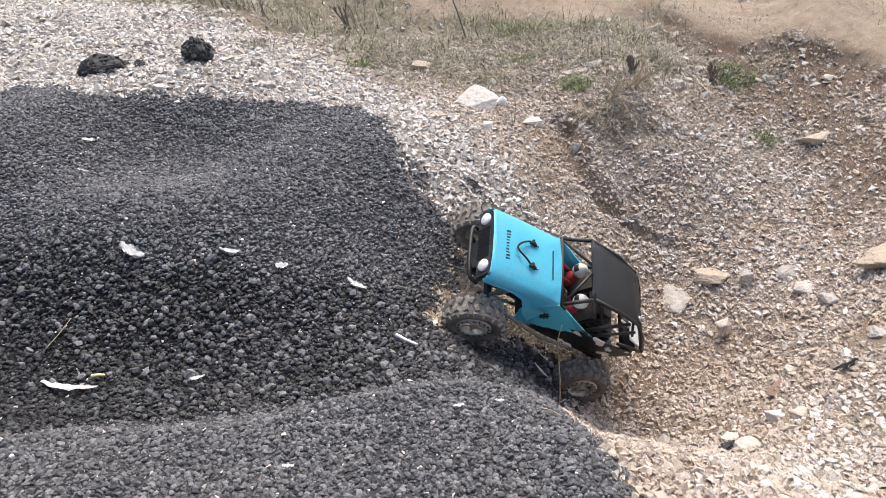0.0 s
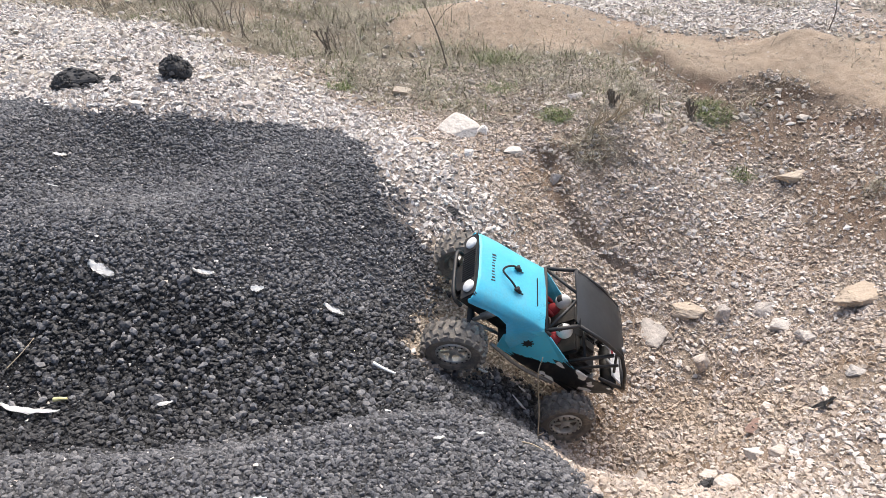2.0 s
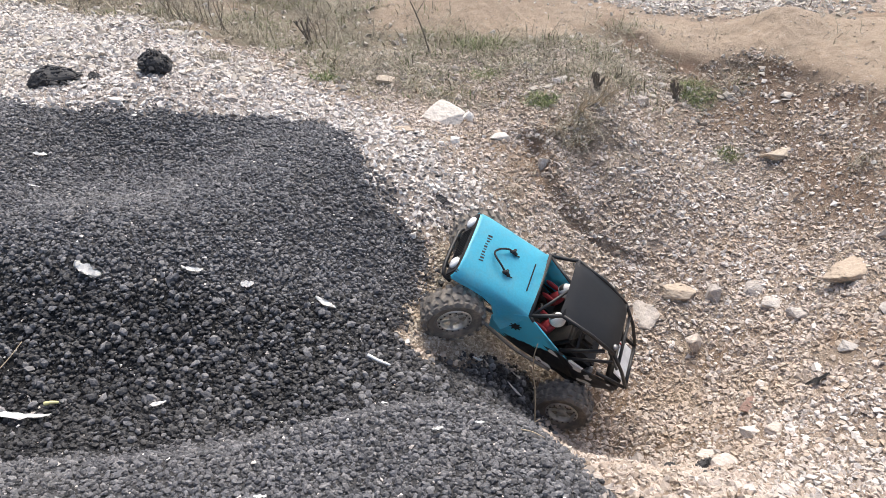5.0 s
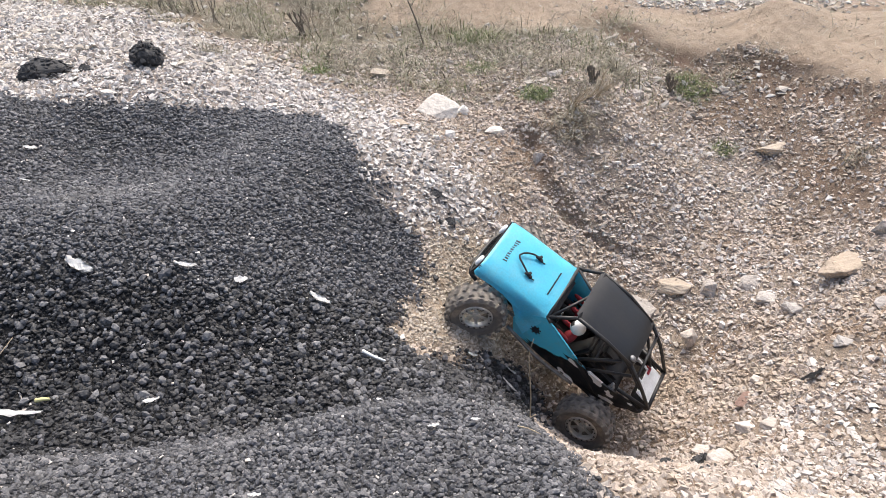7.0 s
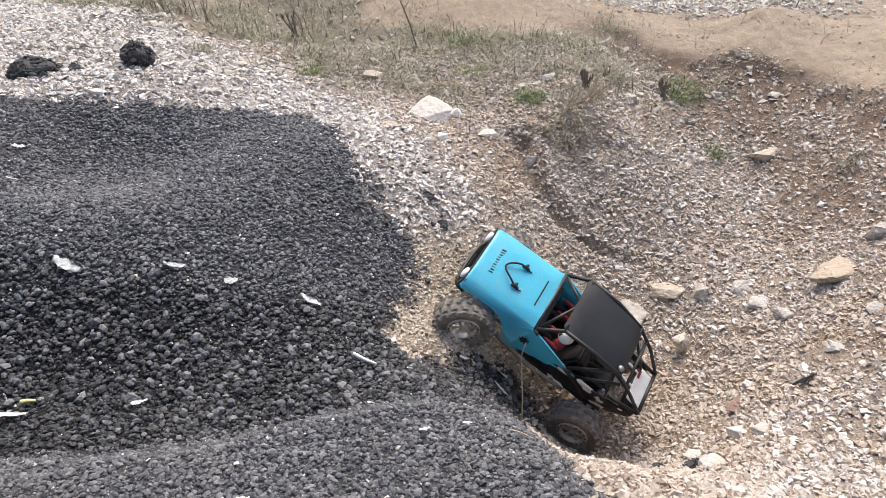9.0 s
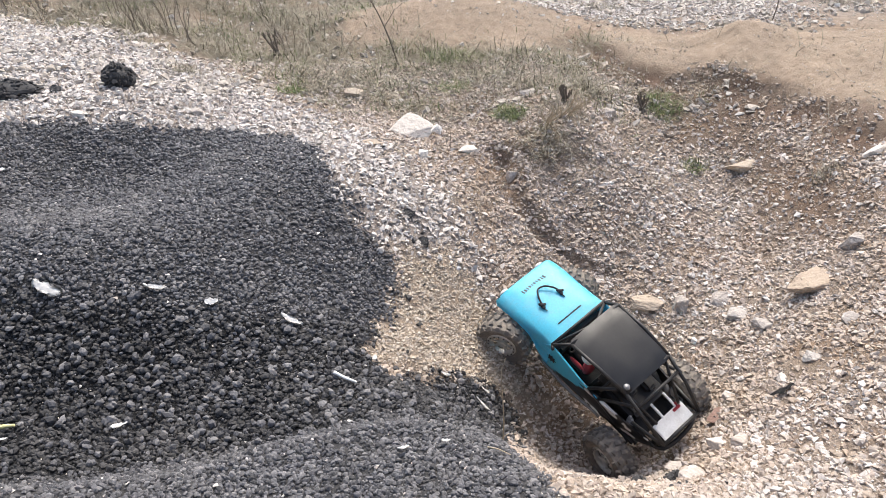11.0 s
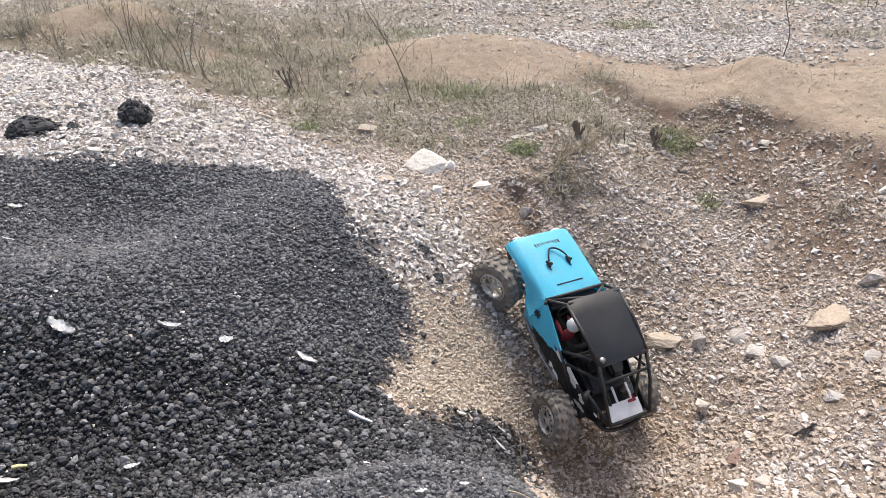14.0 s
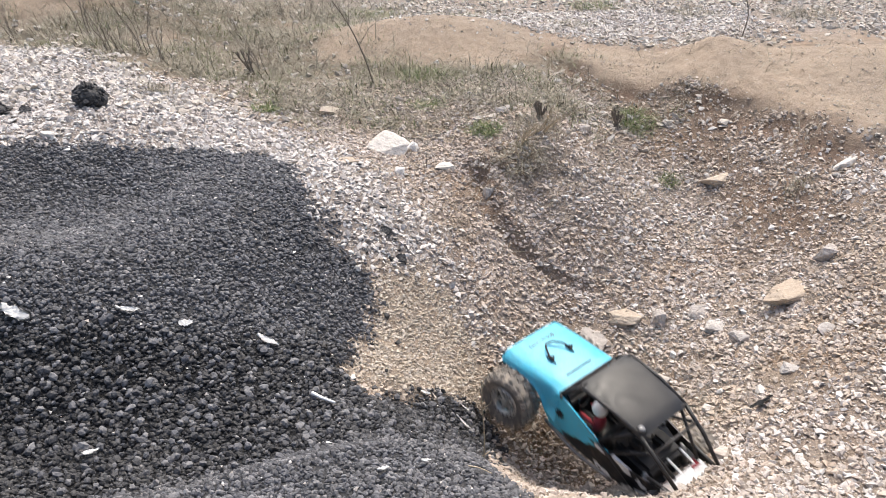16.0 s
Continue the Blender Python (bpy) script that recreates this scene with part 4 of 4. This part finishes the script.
# ---- the toy rock crawler ----
WHEELS = {"front_left": (0.182, 0.118, 0.075), "front_right": (0.182, -0.118, 0.075), "rear_left": (-0.180, 0.122, 0.068), "rear_right": (-0.180, -0.122, 0.068)}


def tyre_mesh():
    """The carcass of a balloon tyre."""
    bm = bmesh.new()
    lathe(bm, [(0.036, -0.020), (0.045, -0.025), (0.056, -0.0265), (0.0625, -0.022), (0.0645, -0.010), (0.0648, 0.0), (0.0645, 0.010), (0.0625, 0.022), (0.056, 0.0265), (0.045, 0.025), (0.036, 0.020)], 48)
    return bm


LUGS = ((0.009, 0.0655, 0.017, 0.0085, 0.0115, 22, 4), (0.0225, 0.0625, 0.011, 0.0095, 0.0125, 8, 28))


def lug_mesh(wide, deep, long):
    """One tread block, narrower towards its face."""
    bm = bmesh.new()
    made = bmesh.ops.create_cube(bm, size=1.0)["verts"]
    for v in made:
        if v.co.x > 0:
            v.co.y *= 0.8
            v.co.z *= 0.78
    bmesh.ops.transform(bm, matrix=Matrix.Diagonal((deep, wide, long, 1)), verts=made)
    return bm


def lug_places():
    """Two staggered rows on each side of the tread, slanted, the outer ones wrapped onto the shoulder."""
    for k in range(18):
        for side in (-1, 1):
            spin = Matrix.Rotation(-2 * math.pi * (k + (0.5 if side > 0 else 0)) / 18, 4, "Y")
            for row, (y, r, _, _, _, skew, wrap) in enumerate(LUGS):
                yield row, spin @ Matrix.Translation((r, side * y, 0)) @ Matrix.Rotation(radians(skew * side), 4, "X") @ Matrix.Rotation(radians(-side * wrap), 4, "Z")


def rim_mesh():
    bm = bmesh.new()
    lathe(bm, [(0.0375, 0.012), (0.0375, 0.0215), (0.0355, 0.0235), (0.0300, 0.0235), (0.0285, 0.0215), (0.0275, 0.012)], 40)
    for k in range(6):
        a = 2 * math.pi * k / 6
        box(bm, (0.018 * math.cos(a), 0.014, 0.018 * math.sin(a)), (0.024, 0.004, 0.007), 0.001, Matrix.Rotation(-a, 3, "Y"))
    lathe(bm, [(0.0, 0.010), (0.010, 0.010), (0.010, 0.019), (0.006, 0.021), (0.0, 0.021)], 16, False)
    return bm


def bolts_mesh():
    bm = bmesh.new()
    for k in range(16):
        a = 2 * math.pi * k / 16
        box(bm, (0.0328 * math.cos(a), 0.0243, 0.0328 * math.sin(a)), (0.0036, 0.002, 0.0036), 0.0005, Matrix.Rotation(-a, 3, "Y"))
    return bm


def build_wheel(car, parts, lugs, place, left):
    w = new("wheel")
    w.parent = car
    tagged(w, "knobbly dusty black tyre on a satin beadlock rim")
    flip = Matrix() if left else Matrix.Rotation(math.pi, 4, "Z")
    for name, me, label in parts:
        ob = new(name, me)
        ob.parent = w
        ob.matrix_basis = flip
        if label:
            tagged(ob, label)
    for row, m in lug_places():
        lug = new("lug", lugs[row])
        lug.parent = w
        lug.matrix_basis = flip @ m
    w.matrix_basis = pose(*place)
    return w


def doll(bm, x, y):
    """A seated plain toy figure: trunk, arms, legs and a round helmet."""
    for at, r in (((x - 0.012, y, 0.142), (0.013, 0.017, 0.028)), ((x + 0.010, y + 0.018, 0.150), (0.022, 0.005, 0.006)), ((x + 0.010, y - 0.018, 0.150), (0.022, 0.005, 0.006)),
                  ((x + 0.022, y + 0.010, 0.120), (0.030, 0.009, 0.010)), ((x + 0.022, y - 0.010, 0.120), (0.030, 0.009, 0.010))):
        made = bmesh.ops.create_uvsphere(bm, u_segments=16, v_segments=10, radius=1.0)["verts"]
        bmesh.ops.transform(bm, matrix=Matrix.Translation(at) @ Matrix.Diagonal((*r, 1)), verts=made)
        if at[2] < 0.13:
            for f in {f for v in made for f in v.link_faces}:
                f.material_index = 2
    made = bmesh.ops.create_uvsphere(bm, u_segments=20, v_segments=14, radius=1.0)["verts"]
    bmesh.ops.transform(bm, matrix=Matrix.Translation((x - 0.004, y, 0.184)) @ Matrix.Diagonal((0.018, 0.016, 0.0185, 1)), verts=made)
    for v in made:
        for f in v.link_faces:
            f.material_index = 2 if f.calc_center_median().x > x + 0.009 and 0.178 < f.calc_center_median().z < 0.191 else 1


def build_truck():
    car = tagged(new("toy_rock_crawler"), "cyan and black radio-controlled rock crawler with open cage", "toy truck")
    # hood shell: crowned top, rounded shoulders, cut-out arches over the front wheels
    bm = bmesh.new()
    secs = []
    for x, zt, w0, w1, zb in ((0.2505, 0.1595, 0.072, 0.087, 0.138), (0.2490, 0.162, 0.072, 0.088, 0.136), (0.243, 0.1635, 0.071, 0.090, 0.133), (0.225, 0.168, 0.071, 0.091, 0.138), (0.20, 0.173, 0.073, 0.091, 0.146),
                              (0.17, 0.178, 0.075, 0.090, 0.149), (0.14, 0.183, 0.077, 0.088, 0.143), (0.115, 0.187, 0.079, 0.087, 0.122), (0.10, 0.189, 0.080, 0.087, 0.105), (0.068, 0.193, 0.082, 0.087, 0.092)):
        half = [(w1, zb), (w1 + 0.001, (zb + zt) / 2 - 0.002), (w1 - 0.001, zt - 0.013), (w1 * 0.6 + w0 * 0.4, zt - 0.006), (w0, zt - 0.001), (w0 * 0.6, zt + 0.002), (w0 * 0.25, zt + 0.003)]
        secs.append([(x, y, z) for y, z in half] + [(x, -y, z) for y, z in half[::-1]])
    loft(bm, secs)
    bmesh.ops.solidify(bm, geom=bm.faces[:], thickness=0.002)
    part("hood", bm, M_CYAN, car, "glossy cyan hood with rounded fenders", True)
    # raised hood panel, slot, print, cord
    bm = bmesh.new()
    box(bm, (0.0985, 0.001, 0.1925), (0.0032, 0.076, 0.0026), 0.001)
    part("hood_slot", bm, M_INK, car, "narrow dark slot in the hood")
    bm = bmesh.new()
    tube(bm, [(0.158, 0.0385, 0.1812), (0.128, 0.0392, 0.1862), (0.099, 0.040, 0.1910)], 0.0006, 5)
    part("panel_seam", bm, M_INK, car)
    for k in range(10):
        bm = bmesh.new()
        box(bm, (0.2160, 0.034 - 0.0075 * k, 0.1722), (0.0105 - 0.002 * (k % 3 == 1), 0.0030 + 0.0014 * (k % 2), 0.0012), 0, Matrix.Rotation(radians(11), 3, "Y") @ Matrix.Rotation(radians(12), 3, "Z"))
        part("print_bar", bm, M_INK, car)
    bm = bmesh.new()
    tube(bm, bent([(0.157, 0.030, 0.186), (0.176, 0.024, 0.190), (0.193, 0.012, 0.186), (0.197, 0.0, 0.182), (0.190, -0.012, 0.186), (0.172, -0.024, 0.189), (0.157, -0.028, 0.186)]), 0.0022, 7)
    part("hood_cord", bm, M_CORD, car, "black cord tied across the hood", True)
    for y in (0.030, -0.028):
        bm = bmesh.new()
        for dx, dy, r in ((0.0, 0.0, 0.0055), (-0.006, 0.002, 0.0042), (0.006, 0.003, 0.004), (-0.001, -0.006, 0.0035)):
            made = bmesh.ops.create_icosphere(bm, subdivisions=2, radius=r)["verts"]
            bmesh.ops.transform(bm, matrix=Matrix.Translation((0.157 + dx, y + dy, 0.188)), verts=made)
        tube(bm, [(0.155, y, 0.188), (0.147, y + 0.003, 0.187), (0.140, y + 0.001, 0.1875)], 0.0015, 5)
        part("cord_knot", bm, M_CORD, car, "", True)
    # front: grille, lamps, bumper
    bm = bmesh.new()
    box(bm, (0.2470, 0, 0.137), (0.012, 0.168, 0.041), 0.003)
    grille = part("grille", bm, M_DARK, car, "black mesh grille panel")
    for k in range(13):
        bm = bmesh.new()
        box(bm, (0.2535, -0.036 + 0.006 * k, 0.137), (0.003, 0.002, 0.034), 0.0006)
        part("grille_bar", bm, M_TUBE, grille)
    for y in (0.058, -0.058):
        bm = bmesh.new()
        lathe(bm, [(0.0, -0.004), (0.0135, -0.004), (0.0135, 0.003), (0.010, 0.0055), (0.0, 0.0065)], 24, False)
        bmesh.ops.rotate(bm, cent=(0, 0, 0), matrix=Matrix.Rotation(radians(-90), 3, "Z"), verts=bm.verts[:])
        bmesh.ops.translate(bm, vec=(0.2540, y, 0.141), verts=bm.verts[:])
        part("headlight", bm, M_LENS, car, "round white headlight", True)
    bm = bmesh.new()
    tube(bm, bent([(0.226, 0.068, 0.094), (0.250, 0.060, 0.097), (0.255, 0.0, 0.098), (0.250, -0.060, 0.097), (0.226, -0.068, 0.094)]), 0.0045, 8)
    tube(bm, [(0.253, 0.04, 0.097), (0.230, 0.035, 0.085)], 0.004, 6)
    tube(bm, [(0.253, -0.04, 0.097), (0.230, -0.035, 0.085)], 0.004, 6)
    part("front_bumper", bm, M_TUBE, car, "", True)
    # side panels and tail
    side = [(0.112, 0.112), (0.103, 0.150), (0.072, 0.189), (0.040, 0.183), (-0.02, 0.166), (-0.075, 0.152), (-0.14, 0.150), (-0.205, 0.156), (-0.236, 0.150), (-0.205, 0.112), (-0.15, 0.100), (-0.10, 0.080), (0.0, 0.068), (0.085, 0.070)]
    for s in (1, -1):
        bm = bmesh.new()
        prism(bm, side, s * 0.083, s * 0.087)
        for v in bm.verts:
            if v.co.x < -0.08:
                v.co.y *= 1 - 0.22 * min(1, (-0.08 - v.co.x) / 0.14)
            v.co.y *= 1 - 0.10 * max(0, (0.10 - v.co.z) / 0.04)
        part("side_panel", bm, M_FLAME, car, "cyan side panel with black flames and white flakes")
        bm = bmesh.new()
        tube(bm, bent([(0.10, s * 0.080, 0.066), (0.0, s * 0.084, 0.062), (-0.10, s * 0.080, 0.074)]), 0.004, 7)
        part("rock_slider", bm, M_STEEL, car, "scraped pale metal slider rail", True)
    bm = bmesh.new()
    box(bm, (-0.055, 0, 0.082), (0.29, 0.150, 0.022), 0.006)
    box(bm, (0.16, 0, 0.095), (0.15, 0.085, 0.045), 0.008)
    box(bm, (0.085, 0, 0.125), (0.010, 0.160, 0.085), 0.003)
    part("chassis", bm, M_DARK, car)
    bm = bmesh.new()
    lathe(bm, [(0.0, 0.0), (0.0095, 0.0), (0.0095, 0.0008), (0.0, 0.0008)], 12, False)
    for k in range(8):
        a = 2 * math.pi * k / 8
        box(bm, (0.0105 * math.cos(a), 0.0004, 0.0105 * math.sin(a)), (0.006, 0.0008, 0.003), 0, Matrix.Rotation(-a, 3, "Y"))
    bmesh.ops.translate(bm, vec=(0.060, 0.0872, 0.135), verts=bm.verts[:])
    part("side_emblem", bm, M_INK, car, "dark round emblem")
    # cage
    def bar(*points, r=0.0042, name="cage_bar"):
        b = bmesh.new()
        tube(b, points, r, 8)
        part(name, b, M_TUBE, car, "", True)

    for s in (1, -1):
        bar((0.070, s * 0.084, 0.191), (0.030, s * 0.075, 0.247))
        bar((0.030, s * 0.075, 0.247), (-0.05, s * 0.073, 0.254), (-0.124, s * 0.068, 0.247))
        bar((-0.124, s * 0.068, 0.247), (-0.185, s * 0.066, 0.214), (-0.246, s * 0.058, 0.170), r=0.0042)
        bar((-0.165, s * 0.069, 0.160), (-0.246, s * 0.058, 0.166), r=0.0042)
        bar((-0.050, s * 0.083, 0.160), (-0.105, s * 0.072, 0.240))
        bar((-0.080, s * 0.082, 0.152), (-0.150, s * 0.066, 0.220), r=0.0036)
        bar((0.066, s * 0.080, 0.195), (0.034, s * 0.010, 0.247), r=0.0034)
        bar((0.070, s * 0.084, 0.191), (0.060, s * 0.094, 0.196), r=0.0036)
        bar((-0.115, s * 0.064, 0.240), (-0.205, s * 0.036, 0.174), r=0.0034)
    bar((0.070, 0.086, 0.193), (0.070, -0.086, 0.193))
    bar((0.030, 0.075, 0.247), (0.030, -0.075, 0.247))
    bar((-0.124, 0.068, 0.247), (-0.124, -0.068, 0.247))
    bar((-0.160, 0.066, 0.227), (-0.160, -0.066, 0.227), r=0.0036)
    bar((-0.246, 0.058, 0.168), (-0.246, -0.058, 0.168))
    bar((-0.075, 0.080, 0.185), (-0.075, -0.080, 0.185), r=0.0036)
    # roof panel
    bm = bmesh.new()
    secs = []
    for x, w, z in ((0.038, 0.068, 0.2500), (0.034, 0.0715, 0.2525), (0.0, 0.072, 0.2560), (-0.05, 0.071, 0.2575), (-0.10, 0.067, 0.2560), (-0.126, 0.065, 0.2525), (-0.130, 0.060, 0.2505)):
        secs.append([(x, y * w, z - 0.004 * abs(y) ** 4) for y in (-1, -0.95, -0.7, -0.35, 0, 0.35, 0.7, 0.95, 1)])
    loft(bm, secs)
    bmesh.ops.solidify(bm, geom=bm.faces[:], thickness=0.003)
    roof = part("roof_panel", bm, M_ROOF, car, "scuffed matt black roof panel", True)
    bm = bmesh.new()
    lathe(bm, [(0.0, 0.0), (0.0075, 0.0), (0.0065, 0.0035), (0.0, 0.0045)], 16, False)
    bmesh.ops.rotate(bm, cent=(0, 0, 0), matrix=Matrix.Rotation(radians(90), 3, "X"), verts=bm.verts[:])
    bmesh.ops.translate(bm, vec=(-0.116, 0.060, 0.2565), verts=bm.verts[:])
    part("roof_button", bm, M_STEEL, roof, "round pale metal button", True)
    # cabin
    for y in (0.040, -0.040):
        bm = bmesh.new()
        box(bm, (-0.022, y, 0.104), (0.055, 0.050, 0.016), 0.006)
        box(bm, (-0.050, y, 0.145), (0.014, 0.050, 0.080), 0.006, Matrix.Rotation(radians(-10), 3, "Y"))
        part("seat", bm, M_DARK, car)
        bm = bmesh.new()
        doll(bm, -0.012 + 0.012, y)
        part("doll", bm, [M_RED, M_WHITE, M_DARK], car, "small seated toy figure with white helmet", True)
    bm = bmesh.new()
    box(bm, (0.062, 0, 0.158), (0.024, 0.150, 0.040), 0.008)
    part("dashboard", bm, M_DARK, car)
    bm = bmesh.new()
    tube(bm, [(0.040 + 0.004 * math.sin(a), 0.040 + 0.015 * math.cos(a), 0.168 + 0.015 * math.sin(a)) for a in (2 * math.pi * k / 16 for k in range(17))], 0.0022, 6)
    part("steering_wheel", bm, M_TUBE, car, "", True)
    # tail: motor bay, white plate, bumper
    bm = bmesh.new()
    box(bm, (-0.115, 0, 0.125), (0.10, 0.110, 0.055), 0.010)
    box(bm, (-0.105, 0.020, 0.165), (0.045, 0.036, 0.030), 0.008)
    box(bm, (-0.125, -0.025, 0.160), (0.040, 0.030, 0.024), 0.006)
    part("motor_bay", bm, M_DARK, car, "cluttered black motor bay")
    bm = bmesh.new()
    box(bm, (-0.224, 0, 0.166), (0.042, 0.092, 0.004), 0.0015, Matrix.Rotation(radians(-8), 3, "Y"))
    plate = part("tail_plate", bm, M_WHITE, car, "white tail plate")
    for y in (0.012, -0.028):
        bm = bmesh.new()
        box(bm, (-0.188, y, 0.171), (0.044, 0.006, 0.004), 0.001, Matrix.Rotation(radians(-8), 3, "Y"))
        part("white_strip", bm, M_WHITE, plate)
    bm = bmesh.new()
    box(bm, (-0.209, -0.026, 0.1705), (0.007, 0.022, 0.003), 0.001, Matrix.Rotation(radians(-14), 3, "Y"))
    box(bm, (-0.202, -0.032, 0.1715), (0.010, 0.005, 0.003), 0.001, Matrix.Rotation(radians(-14), 3, "Y"))
    part("red_mark", bm, M_RED, plate)
    bm = bmesh.new()
    box(bm, (-0.228, 0, 0.142), (0.030, 0.118, 0.034), 0.008)
    tube(bm, bent([(-0.215, 0.064, 0.130), (-0.248, 0.050, 0.134), (-0.256, 0.0, 0.134), (-0.248, -0.050, 0.134), (-0.215, -0.064, 0.130)]), 0.005, 8)
    part("rear_bumper", bm, M_DARK, car, "", True)
    # running gear
    for x in (0.172, -0.176):
        bm = bmesh.new()
        tube(bm, [(x, 0.100, 0.072), (x, 0.03, 0.072), (x, -0.03, 0.072), (x, -0.100, 0.072)], 0.0085, 10)
        made = bmesh.ops.create_uvsphere(bm, u_segments=14, v_segments=10, radius=0.021)["verts"]
        bmesh.ops.translate(bm, vec=(x, -0.015, 0.072), verts=made)
        part("axle", bm, M_DARK, car, "", True)
        for s in (1, -1):
            bm = bmesh.new()
            tube(bm, [(x, s * 0.066, 0.080), (x * 0.88, s * 0.058, 0.150)], 0.0045, 8)
            tube(bm, [(x * 0.97, s * 0.064, 0.098), (x * 0.9, s * 0.059, 0.140)], 0.0085, 10)
            part("shock_absorber", bm, M_STEEL, car, "", True)
            bm = bmesh.new()
            tube(bm, [(x, s * 0.055, 0.062), (x * 0.2, s * 0.040, 0.074)], 0.0038, 7)
            part("suspension_link", bm, M_STEEL, car, "", True)
    meshes = []
    for name, bm, mat, label in (("tyre", tyre_mesh(), M_RUBBER, "dusty black tyre"), ("rim", rim_mesh(), M_RIM, "satin metal beadlock rim"), ("rim_bolts", bolts_mesh(), M_DARK, "")):
        ob = part(name, bm, mat)
        meshes.append((name, ob.data, label))
        bpy.data.objects.remove(ob)
    lugs = []
    for _, _, wide, deep, long, _, _ in LUGS:
        ob = part("lug", lug_mesh(wide, deep, long), M_RUBBER)
        lugs.append(ob.data)
        bpy.data.objects.remove(ob)
    wheels = {k: build_wheel(car, meshes, lugs, p, p[1] > 0) for k, p in WHEELS.items()}
    return car, wheels


truck, truck_wheels = build_truck()


# ---- what moves ----
TRUCK = [
    (0.0, 0.115, 1.513, 0.017, -33.2, -42.6, -164.9),
    (0.5, 0.113, 1.512, 0.013, -31.7, -43.0, -165.0),
    (1.0, 0.114, 1.511, 0.013, -31.3, -42.9, -165.7),
    (1.5, 0.121, 1.519, 0.006, -29.4, -42.1, -168.6),
    (2.0, 0.120, 1.506, 0.013, -26.7, -44.5, -168.6),
    (2.5, 0.118, 1.506, 0.016, -27.0, -44.9, -169.1),
    (3.0, 0.116, 1.513, 0.019, -28.1, -45.8, -171.4),
    (3.5, 0.134, 1.528, 0.009, -25.5, -42.4, 178.3),
    (4.0, 0.127, 1.541, 0.013, -31.0, -43.9, -177.6),
    (4.5, 0.137, 1.544, 0.011, -30.5, -43.5, 179.4),
    (7.0, 0.249, 1.550, -0.071, -14.4, -39.8, 152.8),
    (7.5, 0.242, 1.554, -0.078, -16.5, -39.7, 155.1),
    (8.0, 0.238, 1.561, -0.048, -31.1, -45.4, 162.9),
    (8.5, 0.236, 1.556, -0.068, -22.3, -41.0, 158.4),
    (9.0, 0.246, 1.553, -0.070, -22.1, -39.0, 157.5),
    (11.5, 0.460, 1.538, -0.142, -17.2, -21.2, 116.7),
    (12.0, 0.435, 1.611, -0.114, -1.7, -22.1, 107.3),
    (12.5, 0.406, 1.644, -0.084, 2.7, -26.9, 110.4),
    (13.0, 0.369, 1.756, -0.015, -3.3, -39.4, 119.4),
    (13.5, 0.362, 1.712, -0.042, -0.1, -37.9, 113.5),
    (14.0, 0.354, 1.710, -0.043, 1.9, -38.1, 110.6),
    (14.5, 0.370, 1.701, -0.066, 4.1, -35.1, 110.5),
    (15.0, 0.368, 1.679, -0.069, 5.3, -32.0, 111.3),
    (15.5, 0.388, 1.637, -0.096, 5.7, -26.9, 110.6),
    (16.0, 0.461, 1.369, -0.167, -5.6, -12.2, 119.7),
]
CAMBER = [(0, -3), (2.6, -3), (3.0, 2), (3.5, 18), (4.5, 18), (7, 13), (9.2, 13), (11.5, 8), (16, 4)]
REAR_CAMBER = [(0, 8), (4.5, 8), (9.2, 6), (11.5, 0), (16, 0)]
REAR_STEER = [(0, 0), (9.2, 0), (11.5, -10), (16, -10)]
STEER = [(0, 0), (3.0, 2), (3.5, 20), (4.5, 20), (7, 24), (9.2, 22), (11.5, 26), (15.5, 22), (16, 8)]
TRAVEL = {
    "front_left": [(0, -0.026), (2, -0.036), (3, -0.028), (3.5, -0.015), (4.5, 0.002), (9.2, 0.005), (11.5, 0.010), (12, 0.001), (14, -0.004), (15, 0.015), (16, 0.010)],
    "front_right": [(0, -0.026), (4.5, -0.024), (7, -0.015), (8, -0.028), (9, -0.020), (11.5, -0.03), (14, -0.022), (15.5, -0.012), (16, -0.03)],
    "rear_left": [(0, -0.030), (2, -0.020), (4.5, -0.014), (9, -0.014), (12, -0.015), (13, -0.004), (15.5, -0.012), (16, 0.0)],
    "rear_right": [(0, 0.0), (4.5, -0.006), (8, -0.014), (11.5, 0.0), (16, 0.0)],
}
SPIN = [(0, 0), (1.8, 40), (2.6, 120), (3.6, 500), (4.7, 700), (6.8, 1200), (9.2, 1950), (11.3, 2400), (12.0, 2650), (13.0, 3050), (14.2, 3480), (15.2, 3620), (16, 3500)]


def motions():
    walk(truck, [(t, pose(x, y, z, rx, ry, rz)) for t, x, y, z, rx, ry, rz in TRUCK])
    times = [0.125 * k for k in range(129)]
    for key, wheel in truck_wheels.items():
        rows = []
        for t in times:
            s = float(np.interp(t, *zip(*STEER))) if "front" in key else float(np.interp(t, *zip(*REAR_STEER)))
            tip = float(np.interp(t, *zip(*(CAMBER if "front" in key else REAR_CAMBER))))
            spin = float(np.interp(t, *zip(*SPIN)))
            hang = float(np.interp(t, *zip(*TRAVEL[key])))
            rows.append((t, pose(0, 0, hang) @ pose(*WHEELS[key]) @ pose(0, 0, 0, tip, 0, s) @ pose(0, 0, 0, 0, spin, 0)))
        walk(wheel, rows)
    here = rolling_rock.matrix_world.copy()
    there = pose(0.688, 1.529, float(land(0.688, 1.529)) - 0.012, 0, 20, 60)
    walk(rolling_rock, [(0, here), (9.6, here), (11.2, there), (16, there)])


motions()
